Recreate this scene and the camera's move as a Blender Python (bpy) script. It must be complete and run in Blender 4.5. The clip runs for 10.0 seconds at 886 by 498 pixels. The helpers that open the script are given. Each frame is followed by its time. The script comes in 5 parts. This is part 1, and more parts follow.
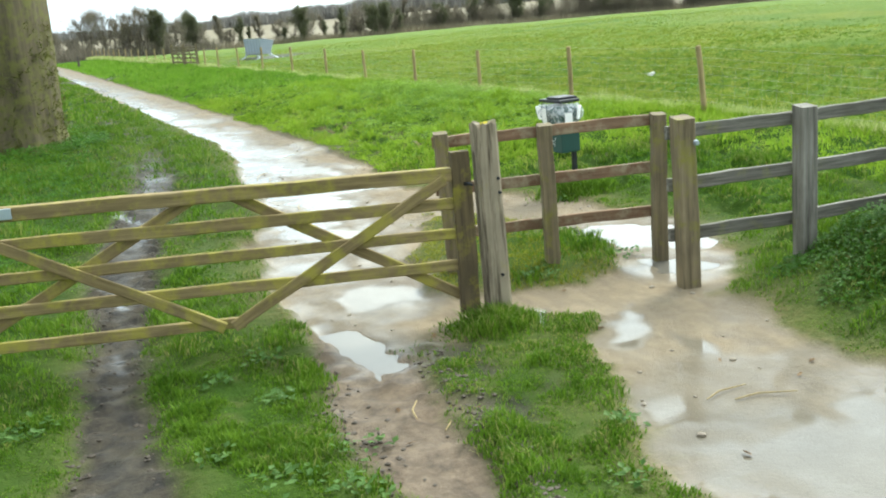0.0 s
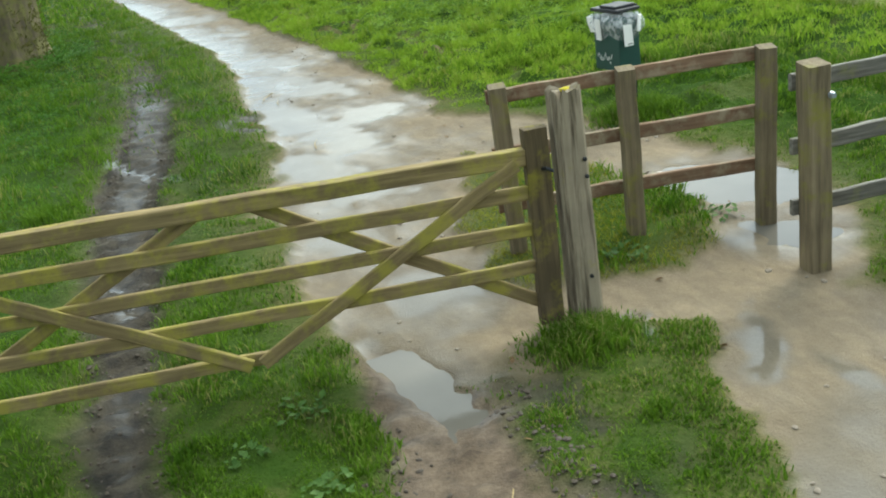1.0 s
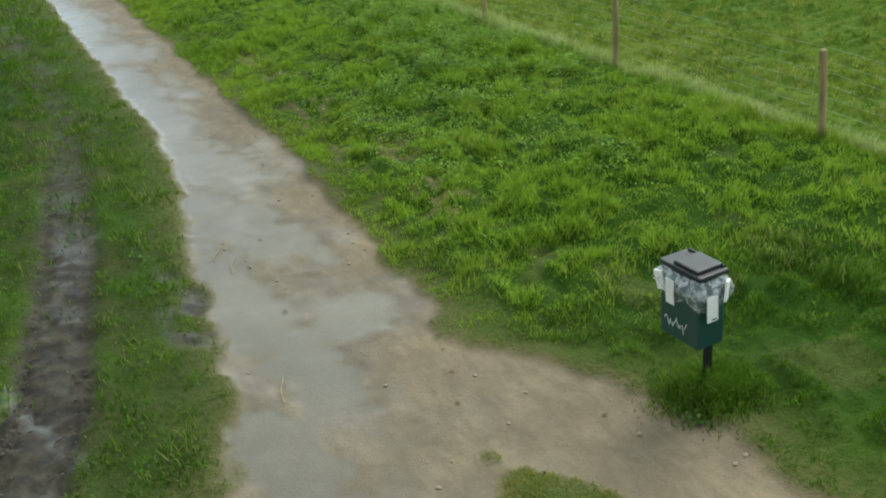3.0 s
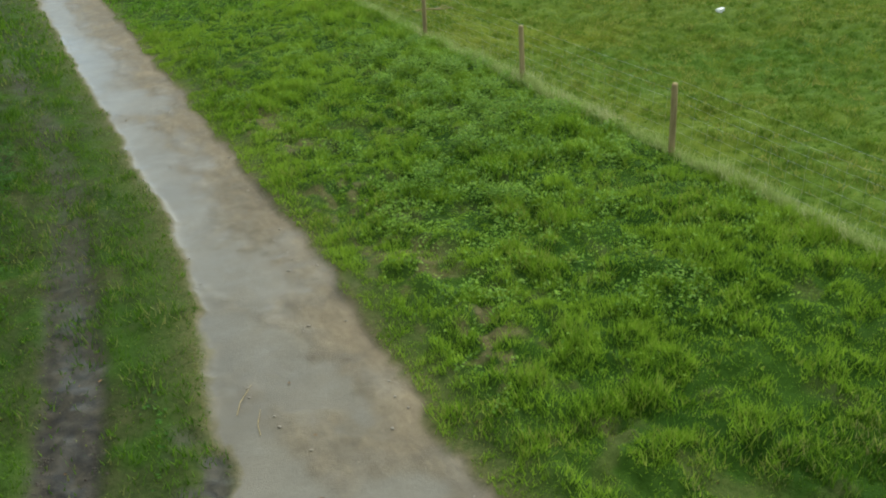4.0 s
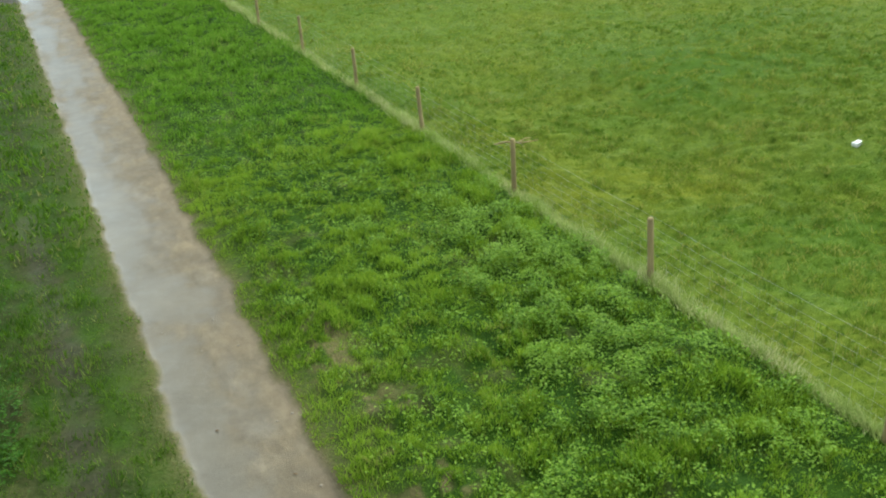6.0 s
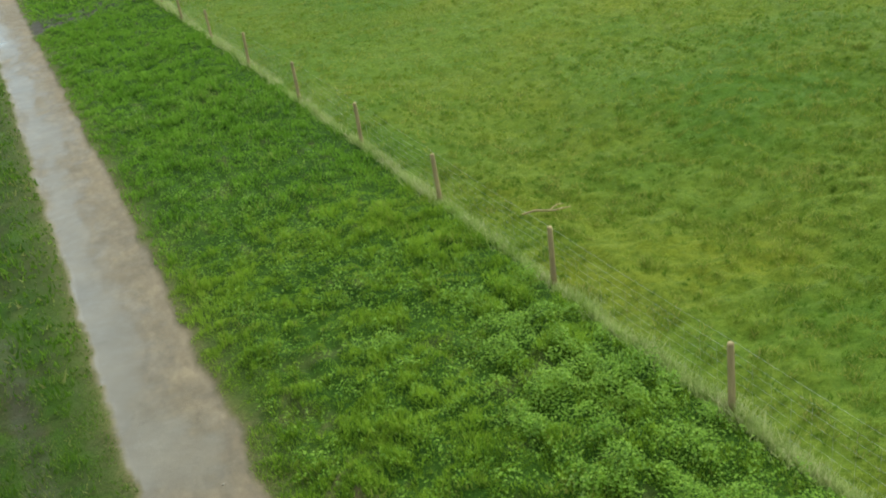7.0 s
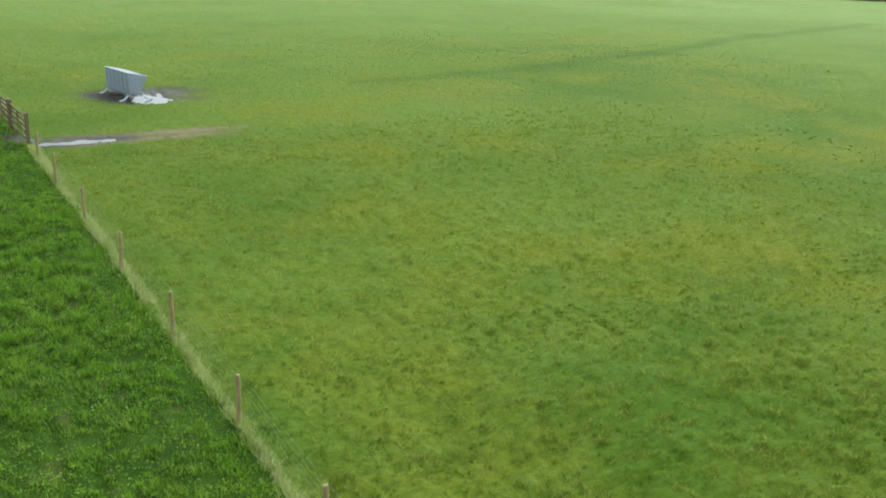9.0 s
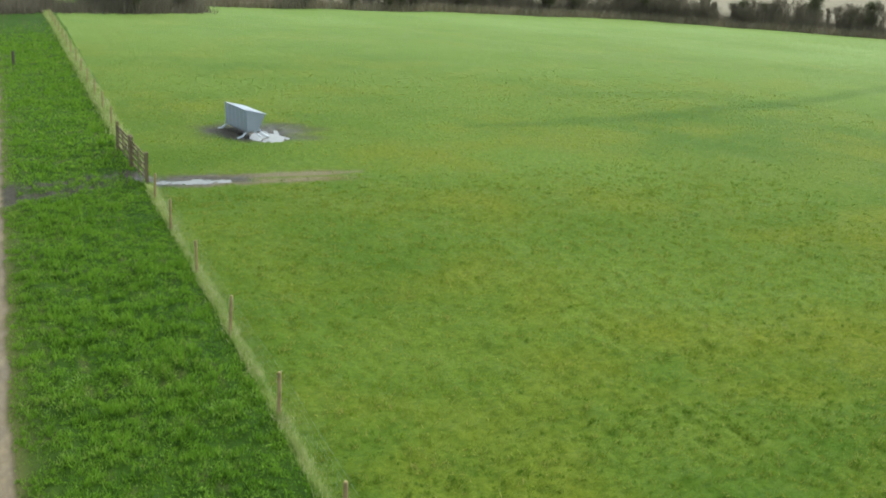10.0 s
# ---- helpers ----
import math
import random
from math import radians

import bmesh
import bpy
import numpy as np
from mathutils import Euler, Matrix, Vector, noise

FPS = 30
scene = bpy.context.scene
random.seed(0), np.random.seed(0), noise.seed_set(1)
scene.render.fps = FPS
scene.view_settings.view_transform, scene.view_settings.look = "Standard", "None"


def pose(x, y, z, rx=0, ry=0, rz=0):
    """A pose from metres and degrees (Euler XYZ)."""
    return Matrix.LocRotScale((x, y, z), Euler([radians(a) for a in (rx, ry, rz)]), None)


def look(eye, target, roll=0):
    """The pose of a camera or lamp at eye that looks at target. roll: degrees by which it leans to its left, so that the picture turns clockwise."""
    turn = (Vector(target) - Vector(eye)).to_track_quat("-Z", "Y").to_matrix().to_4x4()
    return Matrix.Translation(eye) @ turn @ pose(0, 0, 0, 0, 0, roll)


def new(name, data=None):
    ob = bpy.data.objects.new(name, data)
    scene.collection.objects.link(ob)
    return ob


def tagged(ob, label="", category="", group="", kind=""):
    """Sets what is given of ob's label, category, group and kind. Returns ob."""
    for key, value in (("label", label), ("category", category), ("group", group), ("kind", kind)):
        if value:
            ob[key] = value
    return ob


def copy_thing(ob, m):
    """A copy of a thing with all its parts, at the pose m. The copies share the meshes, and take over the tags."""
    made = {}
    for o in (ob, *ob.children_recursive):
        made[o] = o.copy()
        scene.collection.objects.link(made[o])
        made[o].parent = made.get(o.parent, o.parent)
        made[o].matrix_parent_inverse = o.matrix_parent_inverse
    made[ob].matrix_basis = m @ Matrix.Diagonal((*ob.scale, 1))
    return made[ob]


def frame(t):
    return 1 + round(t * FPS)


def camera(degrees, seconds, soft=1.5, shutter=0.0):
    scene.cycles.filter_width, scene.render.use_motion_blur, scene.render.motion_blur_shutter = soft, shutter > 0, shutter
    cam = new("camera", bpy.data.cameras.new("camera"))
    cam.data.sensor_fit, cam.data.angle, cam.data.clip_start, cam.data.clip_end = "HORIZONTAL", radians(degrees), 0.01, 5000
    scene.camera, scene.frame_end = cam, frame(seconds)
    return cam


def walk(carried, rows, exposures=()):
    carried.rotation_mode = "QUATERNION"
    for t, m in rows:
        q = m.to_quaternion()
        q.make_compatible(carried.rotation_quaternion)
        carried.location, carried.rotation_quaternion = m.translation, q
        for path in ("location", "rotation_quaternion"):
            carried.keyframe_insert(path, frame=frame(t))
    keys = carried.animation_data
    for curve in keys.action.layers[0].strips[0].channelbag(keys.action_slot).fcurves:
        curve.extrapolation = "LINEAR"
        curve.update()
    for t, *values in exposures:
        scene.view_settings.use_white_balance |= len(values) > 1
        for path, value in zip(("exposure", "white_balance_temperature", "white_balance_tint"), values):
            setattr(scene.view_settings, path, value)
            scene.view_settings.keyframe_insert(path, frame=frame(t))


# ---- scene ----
cam = camera(48.4, 10.0, soft=2.0)
PATH = [
    (0, (1.123, 2.88, 2.133), (1.866, 4.677, 1.663), -5.1),
    (0.3, (1.226, 3.428, 2.295), (1.91, 5.232, 1.767), -9.94),
    (0.5, (1.288, 3.706, 2.311), (1.965, 5.508, 1.765), -10.1),
    (0.7, (1.35, 4.08, 2.42), (2.015, 5.864, 1.809), -9.65),
    (0.8, (1.392, 4.201, 2.46), (2.057, 5.976, 1.821), -9.32),
    (1, (1.47, 4.483, 2.572), (2.143, 6.22, 1.843), -8.4),
    (1.3, (1.646, 4.937, 2.78), (2.346, 6.634, 1.985), -7.52),
    (1.5, (1.753, 5.303, 3.022), (2.469, 6.984, 2.209), -8.2),
    (1.8, (1.884, 5.704, 3.178), (2.603, 7.369, 2.335), -8.45),
    (2, (1.999, 6.013, 3.354), (2.703, 7.666, 2.475), -10.1),
    (2.3, (2.146, 6.494, 3.548), (2.869, 8.164, 2.719), -8.49),
    (2.5, (2.277, 6.774, 3.735), (3.006, 8.435, 2.892), -6.9),
    (2.7, (2.434, 7.178, 3.943), (3.166, 8.837, 3.1), -5.9),
    (3.8, (2.775, 8.957, 5.095), (3.516, 10.588, 4.207), -4.0),
    (4, (2.923, 9.474, 5.258), (3.657, 11.112, 4.377), -3.6),
    (4.2, (3.047, 9.832, 5.416), (3.78, 11.471, 4.535), -2.84),
    (4.5, (3.232, 10.417, 5.586), (3.972, 12.058, 4.716), -0.7),
    (4.8, (3.381, 11.152, 5.909), (4.119, 12.789, 5.029), -1.98),
    (5, (3.463, 11.555, 6.045), (4.195, 13.189, 5.155), -2.3),
    (5.2, (3.627, 12.162, 6.361), (4.358, 13.807, 5.49), -2.57),
    (5.5, (3.732, 12.847, 6.6), (4.448, 14.517, 5.766), -3.6),
    (5.7, (3.779, 13.231, 6.674), (4.482, 14.908, 5.841), -4.2),
    (6.8, (4.588, 16.015, 7.34), (5.25, 17.666, 6.425), -7.0),
    (7, (4.779, 16.517, 7.659), (5.447, 18.181, 6.774), -8.7),
    (7.2, (4.948, 16.903, 7.731), (5.634, 18.597, 6.918), -11.35),
    (7.3, (5.008, 17.188, 7.79), (5.717, 18.897, 7.031), -12.45),
    (7.5, (5.151, 17.493, 7.79), (5.886, 19.2, 7.052), -12.4),
    (7.7, (5.241, 18.025, 8.021), (6.057, 19.708, 7.314), -9.0),
    (7.8, (5.337, 18.28, 8.174), (6.17, 19.956, 7.468), -8.9),
    (8, (5.423, 18.588, 8.303), (6.277, 20.264, 7.622), -8.6),
    (8.2, (5.622, 19.025, 8.438), (6.521, 20.689, 7.789), -5.88),
    (8.5, (5.818, 19.707, 8.668), (6.764, 21.343, 8.013), -1.5),
    (8.8, (6.028, 20.236, 8.986), (6.977, 21.873, 8.337), 0.79),
    (9, (6.164, 20.655, 9.256), (7.124, 22.288, 8.615), 2.4),
    (9.2, (6.22, 21.073, 9.407), (7.182, 22.719, 8.803), 3.39),
    (9.5, (6.206, 21.674, 9.605), (7.123, 23.346, 9.003), 2.1),
    (9.8, (6.345, 22.199, 9.878), (7.185, 23.916, 9.291), 4.09),
    (10, (6.431, 22.505, 10.116), (7.217, 24.242, 9.51), 3.9),
]
EXPOSURES = [(0.0, 0.36, 6550, -1), (0.6, 0.15, 6550, -1), (1.2, -0.23, 6550, -2), (2.5, -0.49, 6550, -2), (4.0, -0.52, 6550, -3), (5.0, -0.34, 6550, -3), (5.6, -0.15, 6550, -3), (6.8, -0.28, 6550, -3), (8.0, -0.23, 6550, 0), (10.0, -0.27, 6550, 1)]
walk(cam, [(t, look(eye, target, roll)) for t, eye, target, roll in PATH], EXPOSURES)

# ---- world and light: bright overcast sky with a weak wide sun ----
SUN_EL, SUN_AZ = radians(46), radians(62)
world = bpy.data.worlds.new("world")
scene.world = world
world.use_nodes = True
wn, wl = world.node_tree.nodes, world.node_tree.links
wn.clear()
w_out = wn.new("ShaderNodeOutputWorld")
w_sky = wn.new("ShaderNodeTexSky")
w_sky.sky_type = "NISHITA"
w_sky.sun_disc = False
w_sky.sun_elevation, w_sky.sun_rotation = SUN_EL, SUN_AZ
w_sky.air_density, w_sky.dust_density = 1.0, 3.0
w_bg = wn.new("ShaderNodeBackground")
w_bg.inputs["Strength"].default_value = 0.15
w_cloud = wn.new("ShaderNodeBackground")
w_cloud.inputs["Strength"].default_value = 1.98
w_tc = wn.new("ShaderNodeTexCoord")
w_noise = wn.new("ShaderNodeTexNoise")
w_noise.inputs["Scale"].default_value = 2.2
w_noise.inputs["Detail"].default_value = 5.0
w_ramp = wn.new("ShaderNodeValToRGB")
w_ramp.color_ramp.elements[0].position, w_ramp.color_ramp.elements[0].color = 0.36, (0.57, 0.68, 0.83, 1)
w_ramp.color_ramp.elements[1].position, w_ramp.color_ramp.elements[1].color = 0.62, (1.0, 1.04, 1.06, 1)
w_mix = wn.new("ShaderNodeMixShader")
w_mix.inputs[0].default_value = 0.72
wl.new(w_tc.outputs["Generated"], w_noise.inputs["Vector"])
wl.new(w_noise.outputs["Fac"], w_ramp.inputs["Fac"])
# the cloud veil brightens towards the hidden sun
w_dot = wn.new("ShaderNodeVectorMath")
w_dot.operation = "DOT_PRODUCT"
w_dot.inputs[1].default_value = (math.sin(SUN_AZ) * math.cos(SUN_EL), math.cos(SUN_AZ) * math.cos(SUN_EL), math.sin(SUN_EL))
w_glow = wn.new("ShaderNodeMapRange")
w_glow.interpolation_type = "SMOOTHSTEP"
w_glow.inputs["From Min"].default_value, w_glow.inputs["From Max"].default_value = 0.2, 1.0
w_glow.inputs["To Min"].default_value, w_glow.inputs["To Max"].default_value = 0.85, 2.1
w_mul = wn.new("ShaderNodeVectorMath")
w_mul.operation = "SCALE"
wl.new(w_tc.outputs["Generated"], w_dot.inputs[0])
wl.new(w_dot.outputs["Value"], w_glow.inputs["Value"])
wl.new(w_ramp.outputs["Color"], w_mul.inputs[0])
wl.new(w_glow.outputs["Result"], w_mul.inputs["Scale"])
wl.new(w_mul.outputs[0], w_cloud.inputs["Color"])
wl.new(w_sky.outputs["Color"], w_bg.inputs["Color"])
wl.new(w_bg.outputs[0], w_mix.inputs[1])
wl.new(w_cloud.outputs[0], w_mix.inputs[2])
wl.new(w_mix.outputs[0], w_out.inputs["Surface"])

sun_data = bpy.data.lights.new("sun", "SUN")
sun_data.energy, sun_data.angle, sun_data.color = 3.45, radians(20), (1.0, 0.95, 0.86)
sun = new("sun", sun_data)
sun_dir = Vector((math.sin(SUN_AZ) * math.cos(SUN_EL), math.cos(SUN_AZ) * math.cos(SUN_EL), math.sin(SUN_EL)))
sun.matrix_world = look(sun_dir * 60, (0, 0, 0))


# ---- materials ----
class Nodes:
    """A small builder of node materials."""

    def __init__(self, name):
        self.mat = bpy.data.materials.new(name)
        self.mat.use_nodes = True
        self.t = self.mat.node_tree
        self.t.nodes.clear()
        self.out = self.n("ShaderNodeOutputMaterial")
        self.p = self.n("ShaderNodeBsdfPrincipled")
        self.t.links.new(self.p.outputs[0], self.out.inputs["Surface"])
        self.geo = self.n("ShaderNodeNewGeometry")
        self.tc = self.n("ShaderNodeTexCoord")

    def n(self, kind):
        return self.t.nodes.new(kind)

    def put(self, socket, value):
        if isinstance(value, bpy.types.NodeSocket):
            self.t.links.new(value, socket)
        elif value is not None:
            socket.default_value = (*value, 1) if isinstance(value, tuple) and len(value) == 3 and socket.type == "RGBA" else value

    def noise(self, scale, detail=3.0, rough=0.55, vec=None, distort=0.0):
        t = self.n("ShaderNodeTexNoise")
        self.put(t.inputs["Scale"], scale)
        self.put(t.inputs["Detail"], detail)
        self.put(t.inputs["Roughness"], rough)
        self.put(t.inputs["Distortion"], distort)
        self.put(t.inputs["Vector"], vec if vec is not None else self.geo.outputs["Position"])
        return t.outputs["Fac"]

    def stretch(self, scale, source=None):
        m = self.n("ShaderNodeMapping")
        self.put(m.inputs["Vector"], source if source is not None else self.tc.outputs["Object"])
        m.inputs["Scale"].default_value = scale
        return m.outputs["Vector"]

    def ramp(self, fac, *stops):
        r = self.n("ShaderNodeValToRGB")
        els = r.color_ramp.elements
        while len(els) < len(stops):
            els.new(0.5)
        for el, (pos, col) in zip(els, stops):
            el.position = pos
            el.color = (*col, 1) if isinstance(col, tuple) else (col, col, col, 1)
        self.put(r.inputs["Fac"], fac)
        return r.outputs["Color"]

    def mix(self, fac, a, b, how="MIX"):
        m = self.n("ShaderNodeMix")
        m.data_type, m.blend_type = "RGBA", how
        self.put(m.inputs[0], fac)
        self.put(m.inputs[6], a)
        self.put(m.inputs[7], b)
        return m.outputs[2]

    def math(self, how, a, b=None, clamp=False):
        m = self.n("ShaderNodeMath")
        m.operation, m.use_clamp = how, clamp
        self.put(m.inputs[0], a)
        if b is not None:
            self.put(m.inputs[1], b)
        return m.outputs[0]

    def attr(self, name):
        a = self.n("ShaderNodeAttribute")
        a.attribute_name = name
        return a.outputs["Fac"]

    def bump(self, height, strength=0.5, dist=0.01):
        b = self.n("ShaderNodeBump")
        b.inputs["Strength"].default_value, b.inputs["Distance"].default_value = strength, dist
        self.put(b.inputs["Height"], height)
        self.put(self.p.inputs["Normal"], b.outputs["Normal"])

    def done(self, color, rough=0.7, metal=0.0, spec=None):
        self.put(self.p.inputs["Base Color"], color)
        self.put(self.p.inputs["Roughness"], rough)
        self.put(self.p.inputs["Metallic"], metal)
        if spec is not None:
            self.put(self.p.inputs["Specular IOR Level"], spec)
        return self.mat


def ground_material():
    m = Nodes("ground_soil_and_turf")
    big, mid, fine = m.noise(0.16, 3), m.noise(1.1, 4), m.noise(14, 4, 0.7)
    grain = m.noise(70, 3, 0.7)
    # turf seen between the blades, its colour darkened for the shade down there
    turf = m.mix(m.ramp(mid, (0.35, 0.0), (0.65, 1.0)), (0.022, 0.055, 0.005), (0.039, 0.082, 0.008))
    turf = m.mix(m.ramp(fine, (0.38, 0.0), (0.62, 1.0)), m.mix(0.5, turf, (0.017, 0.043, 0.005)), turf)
    field = m.mix(m.ramp(big, (0.38, 0.0), (0.62, 1.0)), (0.060, 0.116, 0.010), (0.099, 0.141, 0.015))
    field = m.mix(m.ramp(m.noise(0.05, 2), (0.4, 0.0), (0.65, 1.0)), field, (0.107, 0.162, 0.020))
    field = m.mix(m.ramp(m.noise(0.11, 3, 0.6), (0.50, 0.0), (0.66, 0.75)), field, (0.142, 0.158, 0.013))
    lumps = m.noise(4.2, 5, 0.7, m.stretch((1.0, 1.7, 1.0), m.geo.outputs["Position"]))
    # lump hollows darkened: the shade between tussocks is put into the colour
    field = m.mix(m.ramp(lumps, (0.38, 0.0), (0.57, 1.0)), m.mix(0.5, field, (0.020, 0.055, 0.002)), field)
    field = m.mix(m.ramp(m.noise(9, 4, 0.75), (0.56, 0.0), (0.74, 0.5)), field, (0.148, 0.168, 0.020))
    # haze put into the far pasture's colour, paler with distance
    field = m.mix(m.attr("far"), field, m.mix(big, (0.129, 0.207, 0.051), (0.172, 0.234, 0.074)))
    field = m.mix(m.attr("lane"), field, (0.027, 0.074, 0.006))
    field = m.mix(m.attr("beyond"), field, m.mix(big, (0.172, 0.152, 0.109), (0.234, 0.207, 0.152)))
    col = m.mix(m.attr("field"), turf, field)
    worn = m.mix(mid, (0.156, 0.121, 0.066), (0.094, 0.090, 0.027))
    col = m.mix(m.math("MULTIPLY", m.attr("worn"), m.ramp(fine, (0.3, 0.35), (0.6, 1.0))), col, worn)
    soil = m.mix(m.ramp(fine, (0.35, 0.0), (0.65, 1.0)), (0.020, 0.020, 0.009), (0.051, 0.044, 0.022))
    col = m.mix(m.attr("thin"), col, soil)
    # pale compacted path and dark churned mud
    sand = m.mix(m.ramp(mid, (0.3, 0.0), (0.7, 1.0)), (0.183, 0.140, 0.089), (0.254, 0.200, 0.129))
    sand = m.mix(m.ramp(fine, (0.3, 0.0), (0.65, 1.0)), m.mix(0.35, sand, (0.109, 0.078, 0.051)), sand)
    sand = m.mix(m.ramp(grain, (0.62, 0.0), (0.75, 0.45)), sand, (0.296, 0.250, 0.187))
    # drag marks of tyres and boots along the track
    scuff = m.noise(5.0, 4, 0.65, m.stretch((1.7, 0.6, 1.0), m.geo.outputs["Position"]), 0.3)
    sand = m.mix(m.ramp(scuff, (0.42, 0.6), (0.58, 0.0)), sand, m.mix(0.5, sand, (0.078, 0.061, 0.041)))
    wet = m.math("MULTIPLY", m.attr("wet"), m.ramp(m.noise(2.3, 4), (0.3, 0.35), (0.6, 1.0)), True)
    sand = m.mix(wet, sand, m.mix(0.55, sand, (0.066, 0.055, 0.037)))
    mud = m.mix(m.ramp(m.noise(6, 4, 0.7), (0.38, 0.0), (0.66, 1.0)), (0.009, 0.007, 0.005), (0.051, 0.041, 0.026))
    clay = m.mix(m.ramp(m.noise(7, 4, 0.7), (0.35, 0.0), (0.65, 1.0)), (0.058, 0.041, 0.027), (0.144, 0.105, 0.070))
    mud = m.mix(m.attr("clay"), mud, clay)
    pooled = m.mix(m.ramp(m.noise(0.8, 3), (0.35, 0.0), (0.65, 1.0)), (0.092, 0.077, 0.054), (0.131, 0.111, 0.080))
    sand = m.mix(m.attr("pool"), sand, pooled)
    col = m.mix(m.attr("path"), col, sand)
    col = m.mix(m.attr("mud"), col, mud)
    bare = m.math("MAXIMUM", m.attr("path"), m.attr("mud"))
    gloss = m.math("MULTIPLY", m.math("MAXIMUM", m.math("MULTIPLY", m.attr("mud"), 0.55), wet), m.ramp(m.noise(3.5, 4), (0.4, 0.25), (0.62, 1.0)))
    rough = m.math("SUBTRACT", 0.92, m.math("MULTIPLY", gloss, 0.28))
    # a film of standing water lies over the soil where it is soaked
    film = m.math("MULTIPLY", m.attr("film"), m.ramp(m.noise(1.5, 5, 0.6, m.stretch((1.0, 0.6, 1.0), m.geo.outputs["Position"]), 0.8), (0.36, 0.0), (0.62, 1.0)), True)
    film = m.math("MAXIMUM", film, m.ramp(m.attr("pool"), (0.12, 0.0), (0.95, 1.0)))
    m.put(m.p.inputs["Coat Weight"], film)
    m.put(m.p.inputs["Coat Roughness"], m.math("SUBTRACT", 0.30, m.math("MULTIPLY", film, 0.25)))
    m.p.inputs["Coat IOR"].default_value = 1.33
    height = m.math("ADD", m.math("MULTIPLY", fine, m.math("SUBTRACT", 1.0, m.math("MULTIPLY", bare, 0.8))), m.math("MULTIPLY", grain, 0.25))
    height = m.math("ADD", height, m.math("MULTIPLY", m.math("MULTIPLY", lumps, m.attr("field")), 2.2))
    m.bump(height, 0.75, 0.05)
    return m.done(col, rough, 0.0, m.math("ADD", 0.06, m.math("MULTIPLY", bare, 0.24)))


def grass_material(name, dark, mid, light, dry, dry_amount, rough=0.6, clumps=1.0):
    m = Nodes(name)
    island = m.geo.outputs["Random Per Island"]
    patch = m.noise(0.55, 4)
    col = m.ramp(island, (0.0, dark), (0.45, mid), (0.85, light))
    clump = m.noise(4.5, 4, 0.65)
    col = m.mix(m.ramp(clump, (0.36, 0.8), (0.54, 0.0)), col, m.mix(0.7 * clumps, col, dark))
    col = m.mix(m.ramp(m.noise(13.0, 3, 0.6), (0.40, 0.8), (0.53, 0.0)), col, m.mix(0.65 * clumps, col, dark))
    col = m.mix(m.ramp(patch, (0.34, 0.0), (0.66, 0.75)), col, m.mix(0.6, col, light))
    pick = m.math("ADD", m.math("MULTIPLY", island, 0.5), m.math("MULTIPLY", m.noise(0.9, 3), 0.7))
    col = m.mix(m.ramp(pick, (0.80 - dry_amount, 0.0), (0.92 - dry_amount, 0.9)), col, dry)
    m.put(m.p.inputs["Subsurface Weight"], 0.0)
    mat = m.done(col, rough, 0.0, 0.10)
    tr = m.n("ShaderNodeBsdfTranslucent")
    m.put(tr.inputs["Color"], col)
    sh = m.n("ShaderNodeMixShader")
    sh.inputs[0].default_value = 0.45
    m.t.links.new(m.p.outputs[0], sh.inputs[1])
    m.t.links.new(tr.outputs[0], sh.inputs[2])
    m.t.links.new(sh.outputs[0], m.out.inputs["Surface"])
    return mat


def wood_material(name, dark, light, moss, moss_amount, streak=26.0, split=(0.32, 0.68)):
    m = Nodes(name)
    rnd = m.n("ShaderNodeObjectInfo").outputs["Random"]
    grain = m.noise(streak, 5, 0.65, m.stretch((1.0, 1.0, 0.06)))
    blot = m.noise(3.5, 4)
    col = m.mix(m.ramp(grain, (split[0], 0.0), (split[1], 1.0)), dark, light)
    col = m.mix(m.math("MULTIPLY", rnd, 0.3), col, dark)
    col = m.mix(m.ramp(blot, (0.42, 0.0), (0.72, 0.7)), col, m.mix(0.5, col, (0.05, 0.04, 0.03)))
    mossy = m.ramp(m.noise(5.0, 5, 0.7), (0.62 - moss_amount, 0.0), (0.80 - moss_amount, 0.85))
    col = m.mix(mossy, col, moss)
    m.bump(m.math("ADD", grain, m.math("MULTIPLY", blot, 0.5)), 0.6, 0.012)
    return m.done(col, 0.82, 0.0, 0.3)


def plain_material(name, color, rough=0.6, metal=0.0, vary=0.25, scale=12.0):
    m = Nodes(name)
    col = m.mix(m.math("MULTIPLY", m.noise(scale, 4), vary * 2), color, tuple(c * 0.45 for c in color))
    m.bump(m.noise(scale * 4, 3), 0.2, 0.004)
    r = m.math("ADD", rough - 0.08, m.math("MULTIPLY", m.noise(scale * 0.7, 3), 0.16))
    return m.done(col, r, metal)


def water_material():
    m = Nodes("muddy_standing_water")
    col = m.mix(m.ramp(m.noise(0.8, 3), (0.35, 0.0), (0.65, 1.0)), (0.098, 0.090, 0.076), (0.136, 0.126, 0.108))
    m.bump(m.noise(8, 4, 0.6), 0.10, 0.012)
    mat = m.done(col, 0.085, 0.0, 0.5)
    m.p.inputs["IOR"].default_value = 1.33
    return mat


def liner_material():
    m = Nodes("clear_plastic_liner")
    m.bump(m.noise(30, 4, 0.6), 0.7, 0.02)
    mat = m.done((0.80, 0.84, 0.86), 0.18, 0.0, 0.6)
    m.put(m.p.inputs["Alpha"], m.ramp(m.noise(16, 4, 0.6), (0.4, 0.12), (0.66, 0.62)))
    return mat


